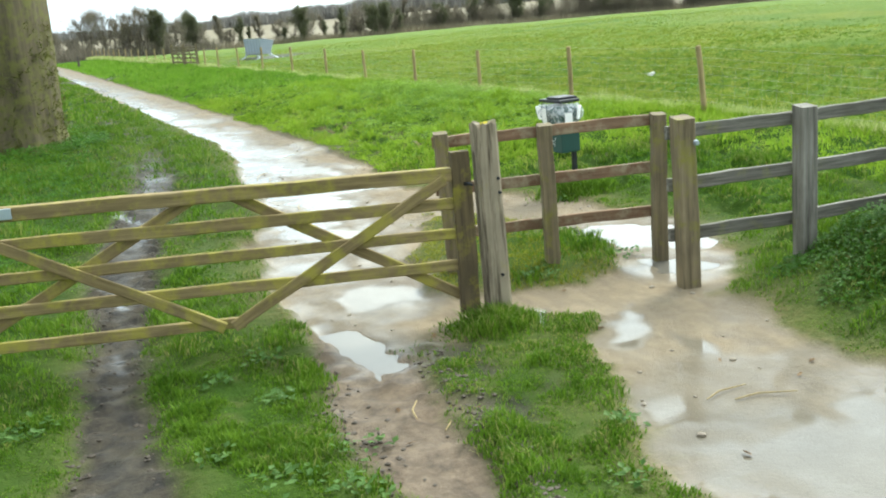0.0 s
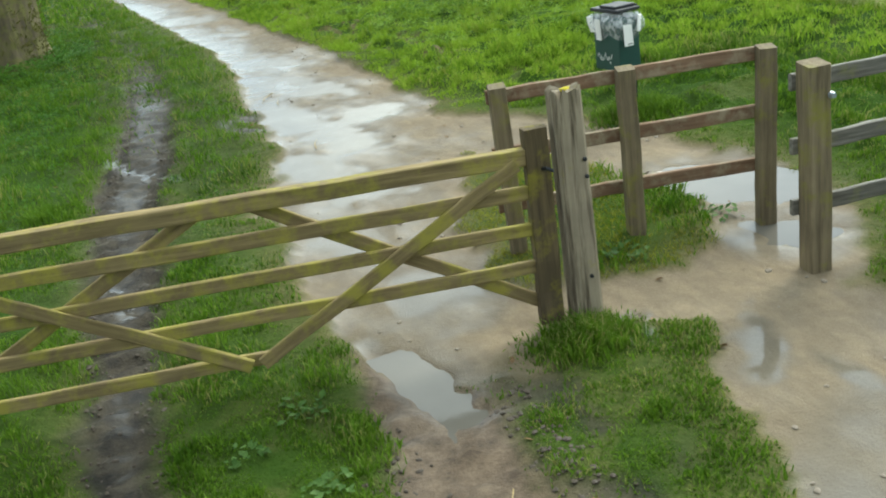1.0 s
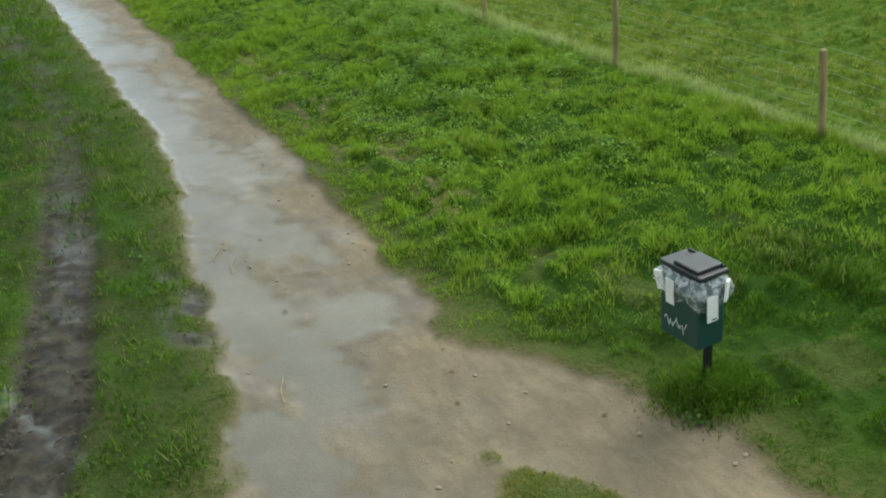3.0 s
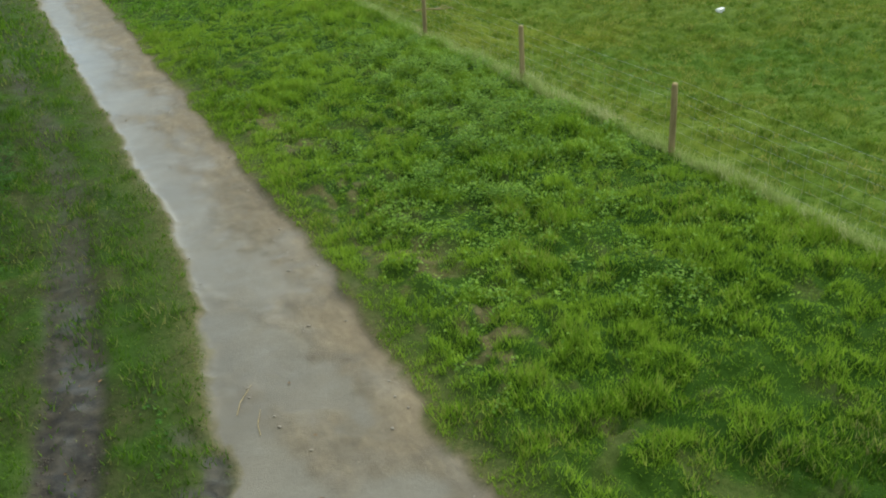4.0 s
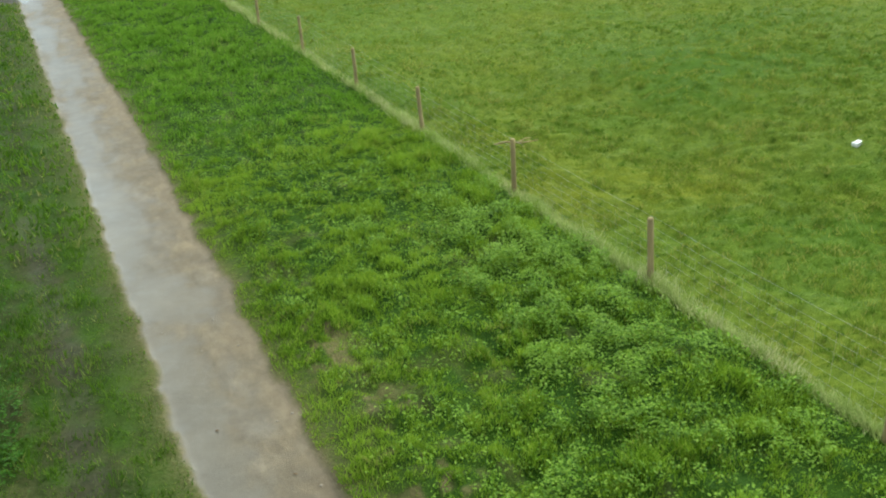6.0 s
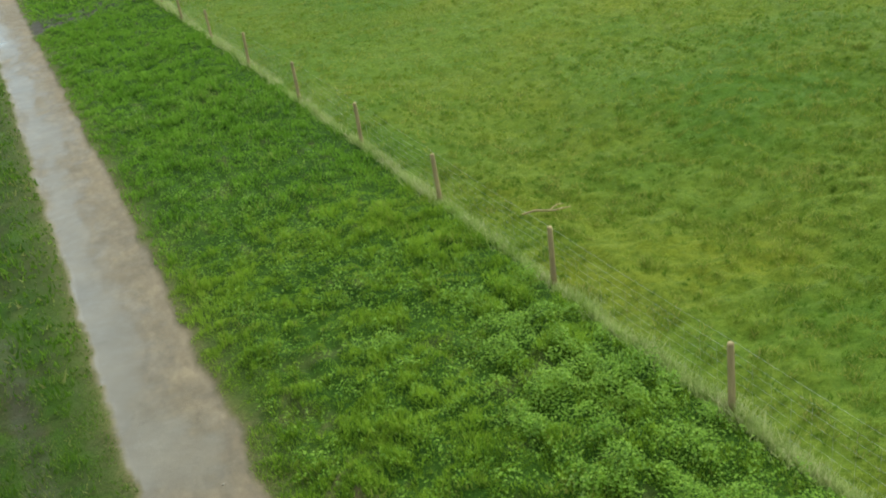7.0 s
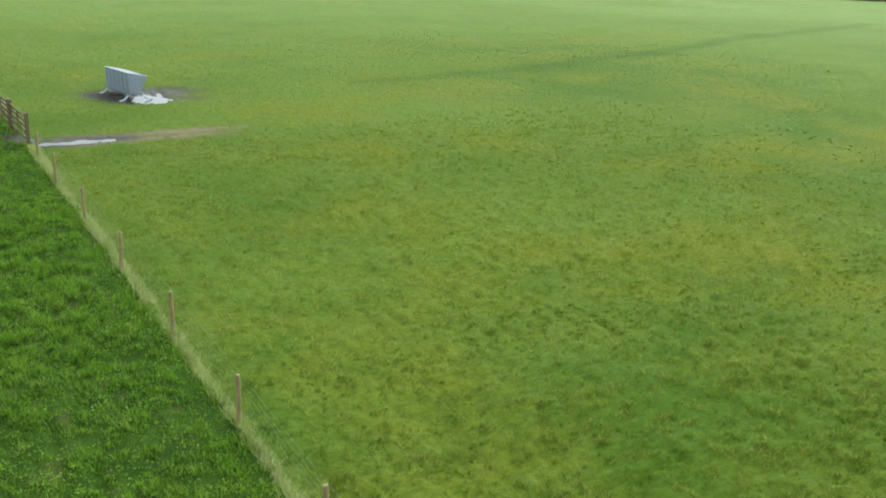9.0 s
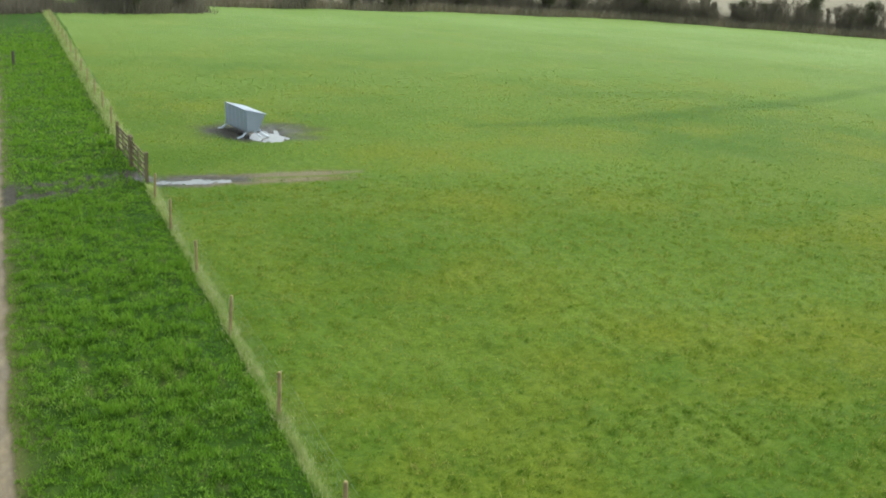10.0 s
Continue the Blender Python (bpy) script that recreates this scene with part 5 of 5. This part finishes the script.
# ---- trees ----
def branch_arrays(rows, sides=5):
    """Tapered tubes along many short chains, as arrays."""
    verts, faces = [], []
    for pts, rads in rows:
        base = len(verts)
        for i, p in enumerate(pts):
            d = (Vector(pts[min(i + 1, len(pts) - 1)]) - Vector(pts[max(i - 1, 0)])).normalized()
            x = d.cross(Vector((0.3, 0.8, 0.5))).normalized()
            y = d.cross(x)
            for k in range(sides):
                a = 2 * math.pi * k / sides
                verts.append(tuple(Vector(p) + rads[i] * (math.cos(a) * x + math.sin(a) * y)))
        for i in range(len(pts) - 1):
            for k in range(sides):
                b0, b1 = base + i * sides, base + (i + 1) * sides
                faces.append([b0 + k, b0 + (k + 1) % sides, b1 + (k + 1) % sides, b1 + k])
    return verts, faces


def grow(r, start, direction, length, radius, depth, rows, tips, spread=0.6, up=0.15):
    pts, rads = [tuple(start)], [radius]
    p, d = Vector(start), Vector(direction).normalized()
    steps = 4
    for i in range(steps):
        d = (d + Vector((r.uniform(-1, 1), r.uniform(-1, 1), r.uniform(-0.6, 1.0) + up)) * 0.16).normalized()
        p = p + d * length / steps
        pts.append(tuple(p))
        rads.append(radius * (1 - 0.55 * (i + 1) / steps))
        if depth > 0 and i >= 1:
            for _ in range(2 if depth > 1 else 3):
                side = Vector((r.uniform(-1, 1), r.uniform(-1, 1), r.uniform(-0.1, 0.9))).normalized()
                grow(r, p, d * (1 - spread) + side * spread, length * r.uniform(0.42, 0.68), rads[-1] * 0.62, depth - 1, rows, tips, spread, up)
    rows.append((pts, rads))
    tips.append(tuple(p))


def leaf_arrays(centres, per, reach, size, seed, slim=0.5):
    r = np.random.default_rng(seed)
    c = np.repeat(np.asarray(centres), per, axis=0)
    n = len(c)
    p = c + r.normal(0, reach, (n, 3))
    a = r.normal(0, 1, (n, 3))
    a /= np.linalg.norm(a, axis=1)[:, None]
    b = np.cross(a, r.normal(0, 1, (n, 3)))
    b /= np.linalg.norm(b, axis=1)[:, None]
    s = size * r.uniform(0.6, 1.4, n)[:, None]
    v = np.stack([p - a * s, p + b * s * slim, p + a * s, p - b * s * slim], 1)
    return v, np.arange(n * 4)


def twig_arrays(rows, per, length, width, seed, reach=0.05):
    """Fine twig ends along the branches, most of them rising, as slivers."""
    r = np.random.default_rng(seed)
    pts = np.array([q for row in rows for q in row[0][1:]])
    out = np.array([(Vector(row[0][-1]) - Vector(row[0][0])).normalized().to_tuple() for row in rows for q in row[0][1:]])
    c, d = np.repeat(pts, per, axis=0), np.repeat(out, per, axis=0)
    n = len(c)
    c = c + r.normal(0, reach, (n, 3))
    d = d + r.normal(0, 0.55, (n, 3)) + np.array([0, 0, 0.25])
    d /= np.linalg.norm(d, axis=1)[:, None]
    side = np.cross(d, r.normal(0, 1, (n, 3)))
    side /= np.linalg.norm(side, axis=1)[:, None]
    s = length * r.uniform(0.4, 1.4, n)[:, None]
    v = np.stack([c - side * width, c + side * width, c + d * s], 1)
    return v, np.arange(n * 3)


def climb(r, base, tall, radius, first, count, reach, rows, lean=0.1):
    """A stem with rising side branches from a given share of its height to the top."""
    p, d = Vector(base), Vector((r.uniform(-lean, lean), r.uniform(-lean, lean), 1)).normalized()
    pts, rads, steps = [tuple(p)], [radius], 9
    for i in range(steps):
        d = (d + Vector((r.uniform(-1, 1), r.uniform(-1, 1), 0.6)) * 0.07).normalized()
        p = p + d * tall / steps
        pts.append(tuple(p))
        rads.append(radius * (1 - 0.85 * (i + 1) / steps))
    rows.append((pts, rads))
    for k in range(count):
        t = first + (1 - first) * (k + r.random()) / count
        i = min(int(t * steps), steps - 1)
        q = Vector(pts[i]).lerp(Vector(pts[i + 1]), t * steps - i)
        a = r.uniform(0, 2 * math.pi)
        size = reach * (0.35 + 0.9 * math.sin(math.pi * min(1.0, 0.25 + 0.75 * (t - first) / (1 - first)))) * r.uniform(0.5, 1.2)
        sub = []
        grow(r, q, (math.cos(a), math.sin(a), r.uniform(0.5, 1.5)), size, max(0.012, rads[i] * 0.45), 1, rows, sub, 0.5, 0.4)


def tree(seed, tall, radius, label, stems=1, first=0.25, count=16, reach=1.6, per=3, ivy=0.0, spread=0.5):
    """A hedgerow tree: stems and limbs in one mesh, twig ends or ivy in another."""
    r = random.Random(seed)
    rows, clad = [], []
    for s in range(stems):
        off = Vector((r.uniform(-spread, spread), r.uniform(-spread, spread), -0.2)) if stems > 1 else Vector((0, 0, -0.2))
        before = len(rows)
        climb(r, off, tall * r.uniform(0.72, 1.0), radius / stems ** 0.4, first, count, reach, rows, 0.16 if stems > 1 else 0.05)
        clad.append(rows[before])
    verts, faces = branch_arrays(rows, 4)
    thing = empty("hedgerow_tree", Matrix.Identity(4), label, "tree", "hedgerow trees")
    trunk = new("trunk", mesh_arrays("trunk", verts, faces, np.full(len(faces), 4), MAT_TWIG, True))
    trunk.parent = thing
    v, f = twig_arrays(rows, per, 0.70, 0.014, seed)
    sizes = np.full(len(v), 3)
    if ivy:
        centres = [q for pts, rads in clad for q in pts[1:8]] * 5 + [q for pts, rads in rows for q in pts[1:3]]
        w, g = leaf_arrays(centres, 4, ivy, 0.11, seed + 1, 0.6)
        v, f = np.concatenate([v.reshape(-1, 3), w.reshape(-1, 3)]), np.concatenate([f, g + len(f)])
        sizes = np.concatenate([sizes, np.full(len(w), 4)])
    crown = new("crown", mesh_arrays("crown", v, f, sizes, MAT_IVY if ivy else MAT_SPRAY))
    crown.parent = thing
    return thing


KINDS = [tree(201, 5.6, 0.11, "bare twiggy hedgerow tree with a see-through crown", 3, 0.22, 9, 1.5, 2, 0, 0.7),
         tree(202, 6.4, 0.16, "dark ivy-clad hedgerow tree", 2, 0.18, 12, 1.4, 2, 0.24, 0.4),
         tree(203, 6.2, 0.09, "tall thin hedgerow pole with short side twigs", 1, 0.30, 14, 0.55, 3),
         tree(204, 4.6, 0.10, "dense bare thorn bush in the hedge", 5, 0.08, 8, 1.2, 2, 0, 1.3),
         tree(205, 5.2, 0.10, "slim ivy-clad hedgerow trunk", 1, 0.15, 10, 0.6, 2, 0.2)]
HEDGE = [(-45, 168), (8, 160), (43, 165), (73, 173), (108, 177), (152, 158), (215, 105)]


def hedge_spot(t):
    lens = [math.dist(p, q) for p, q in zip(HEDGE, HEDGE[1:])]
    d = t * sum(lens)
    for (p, q), l in zip(zip(HEDGE, HEDGE[1:]), lens):
        if d <= l:
            return p[0] + (q[0] - p[0]) * d / l, p[1] + (q[1] - p[1]) * d / l
        d -= l
    return HEDGE[-1]


def hedge_spots(t):
    """Places along the hedge for many shares of its length at once."""
    steps = np.cumsum([0] + [math.dist(p, q) for p, q in zip(HEDGE, HEDGE[1:])])
    d = t * steps[-1]
    return np.stack([np.interp(d, steps, [p[0] for p in HEDGE]), np.interp(d, steps, [p[1] for p in HEDGE])], -1)


tr = random.Random(12)
placed = set()


def plant(kind, x, y, s, stretch=1.0):
    m = pose(x, y, ground_z(x, y), 0, 0, tr.uniform(0, 360)) @ Matrix.Diagonal((s, s, s * stretch, 1))
    ob = copy_thing(KINDS[kind], m) if kind in placed else KINDS[kind]
    placed.add(kind)
    ob.matrix_basis = m


# sparse on the open side, closing up to a thick hedge further along
for k in range(150):
    t = (k + 0.5 + tr.uniform(-0.5, 0.5)) / 150
    x, y = hedge_spot(t)
    x, y = x + tr.uniform(-1.2, 1.2), y + tr.uniform(-0.5, 3.5)
    thick = 0.25 + 0.75 * (t > 0.36)
    kind = tr.choice((0, 0, 2, 2, 2, 3, 3, 4)) if thick < 0.5 else tr.choice((0, 0, 1, 3, 3, 3, 3, 2))
    plant(kind, x, y, tr.choice((0.55, 0.7, 0.8, 0.95, 1.1)) * tr.uniform(0.9, 1.1), tr.uniform(0.85, 1.15))
for k in range(60):
    x, y = hedge_spot(tr.uniform(0.38, 1.0))
    plant(tr.choice((3, 3, 0, 1)), x + tr.uniform(-2, 2), y + tr.uniform(1, 5), tr.uniform(0.8, 1.15))
# nearer groups beyond the gates
for kind, x, y, s in ((0, 11.0, 140, 1.15), (0, 13.5, 142, 1.2), (0, 15.5, 139, 1.1), (3, 17.0, 141, 1.0), (0, 18.5, 141, 1.25), (1, 20.0, 140, 1.05), (3, 22.0, 143, 0.9), (1, 25.5, 146, 0.95), (3, 26.6, 146, 0.8), (0, 7.0, 136, 0.6), (2, 5.0, 130, 0.6), (3, 9, 138, 0.6), (3, 3.0, 128, 0.6), (0, 1.0, 131, 0.6), (1, 46, 164, 1.05), (0, 47.5, 165, 1.1), (4, 54, 166, 1.2), (1, 60, 168, 1.0), (1, 62.5, 169, 1.05), (4, 66, 170, 1.0)):
    plant(kind, x, y, s)

# pale dead growth and brush along the hedge bottom
n = 46000
t = rng.uniform(0, 1, n)
spots = hedge_spots(t)
x, y = spots[:, 0] + rng.normal(0, 0.8, n), spots[:, 1] - 1.3 + rng.normal(0, 0.7, n)
blades("hedge_bottom", x, y, rng.uniform(0.4, 1.7, n), rng.uniform(0.04, 0.12, n), rng.uniform(0.1, 0.5, n), MAT_THATCH, "pale dead growth along the hedge bottom", True)
n = 95000
t = rng.uniform(0, 1, n) ** 0.55
spots = hedge_spots(t)
x, y = spots[:, 0] + rng.normal(0, 0.9, n), spots[:, 1] + 1.6 + rng.normal(0, 1.2, n)
tall_part = (0.5 + 0.9 * vnoise(x, y, 3.5, 95)) * (0.55 + 1.15 * smooth(0.34, 0.48, t))
blades("hedge_brush", x, y, rng.uniform(0.6, 2.6, n) * tall_part, rng.uniform(0.04, 0.10, n), rng.uniform(0.1, 0.6, n), MAT_SPRAY, "dark bare brushwood of the hedge", True)

# undergrowth between the nearer group of trees
n = 16000
t = rng.uniform(0, 1, n)
x, y = -6 + 34 * t + rng.normal(0, 1.0, n), 125 + 22 * t + rng.normal(0, 1.3, n)
blades("thicket", x, y, rng.uniform(0.5, 2.4, n) * (0.4 + 0.8 * vnoise(x, y, 2.5, 99)), rng.uniform(0.04, 0.09, n), rng.uniform(0.1, 0.6, n), MAT_SPRAY, "low bare undergrowth below the nearer trees", True)

# a long wood on the rise far behind, greyed by haze in its colour
n = 70000
x = rng.uniform(-260, 420, n)
y = 350 + 24 * vnoise(x, x * 0, 60.0, 96) + rng.normal(0, 4, n)
crown_line = 2.5 + 4.5 * vnoise(x, x * 0, 9.0, 97) * vnoise(x, x * 0, 40.0, 98) + 2.5 * smooth(40, 140, x)
blades("distant_wood", x, y, crown_line * rng.uniform(0.45, 1.15, n), rng.uniform(0.3, 0.8, n), rng.uniform(0.1, 0.5, n), MAT_HAZE, "long grey-brown bare wood far behind the hedge, paled with painted haze", True)


# the big trunk beside the track
def build_big_tree():
    r = random.Random(77)
    thing = empty("large_tree", pose(0.80, 25.5, 0), "thick mossy trunk with shoots round its foot", "tree")
    bm = bmesh.new()
    n, rings = 36, []
    for i, (z, rad) in enumerate(((-0.2, 1.36), (0.15, 1.22), (0.5, 1.17), (1.0, 1.16), (1.7, 1.18), (2.6, 1.24), (3.6, 1.24), (4.8, 1.15), (5.6, 1.0))):
        ring = []
        for k in range(n):
            a = 2 * math.pi * k / n
            f = 1 + 0.06 * math.sin(5 * a + 0.7 + z * 0.3) * math.exp(-z * 0.25) + 0.035 * math.sin(11 * a + z) + r.uniform(-0.02, 0.02)
            ring.append(bm.verts.new((rad * f * math.cos(a), rad * f * math.sin(a), z)))
        rings.append(ring)
    for r0, r1 in zip(rings, rings[1:]):
        for k in range(n):
            bm.faces.new((r0[k], r0[(k + 1) % n], r1[(k + 1) % n], r1[k]))
    bm.faces.new(rings[-1])
    part("trunk", bm, MAT_BARK, thing, "", None, True)
    rows, tips = [], []
    for k in range(6):
        a = 2 * math.pi * k / 6 + r.uniform(-0.3, 0.3)
        grow(r, (0.6 * math.cos(a), 0.6 * math.sin(a), 5.2), (math.cos(a) * 0.8, math.sin(a) * 0.8, 1.0), 5.0, 0.30, 3, rows, tips, 0.5, 0.3)
    verts, faces = branch_arrays(rows, 6)
    limbs = new("limbs", mesh_arrays("limbs", verts, faces, np.full(len(faces), 4), MAT_BARK, True))
    limbs.parent = thing
    v, f = leaf_arrays(tips, 5, 0.3, 0.05, 5)
    crown = new("crown", mesh_arrays("crown", v, f, np.full(len(v), 4), MAT_IVY))
    crown.parent = thing
    # shoots and small leaves on the lower bark
    q = np.random.default_rng(3)
    m = 1500
    a, z = q.uniform(0, 2 * math.pi, m), 2.6 * q.uniform(0, 1, m) ** 1.8
    rad = 1.17 + q.uniform(0, 0.10, m)
    v, f = leaf_arrays(np.stack([rad * np.cos(a), rad * np.sin(a), z], -1), 3, 0.04, 0.07, 6, 0.15)
    foot_growth = new("foot_growth", mesh_arrays("foot_growth", v, f, np.full(len(v), 4), MAT_SHOOT))
    foot_growth.parent = thing
    tagged(foot_growth, kind="stuff")


build_big_tree()
x, y = sow(-1.5, 2.9, 22.2, 26.2, 500)
keep = np.hypot(x - 0.8, y - 25.2) < 2.2 + 0.6 * (vnoise(x, y, 0.6, 91) - 0.5)
leaves("nettle_patch", x[keep], y[keep], np.full(keep.sum(), 0.16), 0.06, MAT_WEED, "green nettles round the foot of the trunk")

# marker stub beside the path far off
stub = weathered_post("marker_post", (6.75, 94.5, -0.2), (6.75, 94.5, 0.95), 0.2, 0.2, MAT_TWIG, "short dark wooden marker post in the grass", 8, 3)


# ---- small things on the ground ----
def build_branch():
    bm = tube([(0, 0, 0.04), (0.25, 0.03, 0.07), (0.55, -0.02, 0.05), (0.9, 0.04, 0.06)], [0.018, 0.022, 0.018, 0.010], 7)
    ob = part("fallen_branch", bm, MAT_STAKE, None, "", pose(12.3, 31.15, ground_z(12.7, 31.0), 0, 0, -25))
    tagged(ob, "bleached fallen branch lying on the pasture", "branch")
    twig = tube([(0.5, 0, 0.05), (0.66, 0.14, 0.09), (0.8, 0.2, 0.06)], [0.014, 0.011, 0.006], 6)
    part("twig", twig, MAT_STAKE, ob)


build_branch()


# small white object of unknown kind, drawn as a plain block
def build_scrap():
    bm = box(0.20, 0.12, 0.09, 0.025)
    r = random.Random(2)
    for v in bm.verts:
        v.co += Vector((r.uniform(-1, 1), r.uniform(-1, 1), r.uniform(-1, 1))) * 0.015
    ob = part("white_block", bm, MAT_WHITE, None, "", pose(18.47, 27.56, ground_z(18.47, 27.56) + 0.05, 0, 0, 15))
    tagged(ob, "small white block lying on the pasture", "block")


build_scrap()

# stones on the path, dead leaves and twigs
sr = random.Random(21)
stone_bm = bmesh.new()
bmesh.ops.create_icosphere(stone_bm, subdivisions=1, radius=1.0)
for v in stone_bm.verts:
    v.co *= sr.uniform(0.8, 1.15)
stone_mesh = bpy.data.meshes.new("stone")
stone_bm.to_mesh(stone_mesh)
stone_bm.free()
stone_mesh.materials.append(MAT_STONE)
count = 0
while count < 90:
    y = 5 + 22 * sr.random() ** 1.3
    x = sr.uniform(2.6, 6.6)
    px = masks(np.array([x]), np.array([y]))
    z = ground_z(x, y)
    if px[0][0] < 0.9 or z < WATER_Z:
        continue
    ob = new("stone", stone_mesh)
    s = sr.uniform(0.008, 0.022)
    ob.matrix_basis = pose(x, y, z + s * 0.2, 0, 0, sr.uniform(0, 360)) @ Matrix.Diagonal((s * 1.4, s, s * 0.6, 1))
    tagged(ob, "small pale stone on the path", "stone", "path stones")
    count += 1

leaf_bm = bmesh.new()
pts = [(-0.035, 0, 0.004), (-0.01, 0.016, 0.008), (0.02, 0.012, 0.012), (0.04, 0, 0.004), (0.02, -0.012, 0.009), (-0.01, -0.016, 0.006)]
leaf_bm.faces.new([leaf_bm.verts.new(p) for p in pts])
bmesh.ops.solidify(leaf_bm, geom=list(leaf_bm.faces), thickness=0.002)
leaf_mesh = bpy.data.meshes.new("dead_leaf")
leaf_bm.to_mesh(leaf_mesh)
leaf_bm.free()
leaf_mesh.materials.append(MAT_LEAF_LITTER)
for k in range(70):
    y = 5.5 + 20 * sr.random()
    x = sr.uniform(0.9, 7.4)
    ob = new("dead_leaf", leaf_mesh)
    s = sr.uniform(0.45, 0.9)
    ob.matrix_basis = pose(x, y, max(ground_z(x, y), WATER_Z) + 0.008, sr.uniform(-15, 15), sr.uniform(-15, 15), sr.uniform(0, 360)) @ Matrix.Diagonal((s, s, s, 1))
    tagged(ob, "brown dead leaf lying flat", "leaf", "fallen leaves")
for k, (x, y, turn, length) in enumerate(((2.91, 7.39, 40, 0.35), (2.81, 7.54, 70, 0.25), (4.26, 6.94, 10, 0.3), (4.38, 6.86, -15, 0.35), (5.07, 10.97, 30, 0.2), (4.01, 14.2, 75, 0.4), (4.19, 17.2, 60, 0.5), (4.3, 16.8, 75, 0.4))):
    bm = tube([(0, 0, 0.01), (length * 0.4, 0.02, 0.018), (length, -0.01, 0.012)], [0.004, 0.005, 0.003], 6)
    ob = part("twig", bm, MAT_STAKE, None, "", pose(x, y, max(ground_z(x, y), WATER_Z) + 0.002, 0, 0, turn))
    tagged(ob, "thin brown twig lying on wet ground", "twig", "twigs")


# lumps of churned mud thrown up beside the ruts
def mud_clods(spots, seed, label):
    r = np.random.default_rng(seed)
    ico = bmesh.new()
    bmesh.ops.create_icosphere(ico, subdivisions=1, radius=1.0)
    base = np.array([v.co[:] for v in ico.verts])
    tri = np.array([[v.index for v in f.verts] for f in ico.faces])
    ico.free()
    verts, faces, n = [], [], 0
    levels = height(np.array([q[0] for q in spots]), np.array([q[1] for q in spots]))
    for (x, y, size), level in zip(spots, levels):
        s = size * r.uniform(0.6, 1.3, 3) * np.array([1.2, 1.2, 0.55])
        a = r.uniform(0, 6.28)
        b = base * (1 + r.uniform(-0.25, 0.25, (len(base), 1))) * s
        turned = np.stack([b[:, 0] * math.cos(a) - b[:, 1] * math.sin(a) + x, b[:, 0] * math.sin(a) + b[:, 1] * math.cos(a) + y, b[:, 2] + level + size * 0.15], -1)
        verts.append(turned)
        faces.append(tri + n)
        n += len(base)
    faces = np.concatenate(faces)
    ob = new("mud_clods", mesh_arrays("mud_clods", np.concatenate(verts), faces, np.full(len(faces), 3), MAT_CLOD))
    return tagged(ob, label, "mud", kind="stuff")


MAT_CLOD = plain_material("wet_brown_clod", (0.055, 0.039, 0.025), 0.7, 0.0, 0.4, 30.0)
cr = random.Random(31)


def rut_x(points, y):
    return float(np.interp(y, [q[1] for q in points], [q[0] for q in points])), float(np.interp(y, [q[1] for q in points], [q[2] for q in points]))


spots = []
for k in range(600):
    y = cr.uniform(5.6, 8.6)
    x, w = rut_x(RIGHT_RUT, y)
    side = 1 if cr.random() < 0.7 else -1
    spots.append((x + side * (w + cr.gauss(0.03, 0.08)) + (0.12 if side > 0 else 0), y, cr.uniform(0.005, 0.017)))
mud_clods(spots, 5, "brown clods of mud beside the rut")
spots = []
for k in range(800):
    y = cr.uniform(7.0, 17.5)
    x, w = rut_x(LEFT_RUT, y)
    spots.append((x + cr.choice((-1, -1, 1)) * (w * 0.85 + cr.gauss(0, 0.05)), y, cr.uniform(0.005, 0.015)))
mud_clods(spots, 6, "dark clods of mud along the tyre rut")
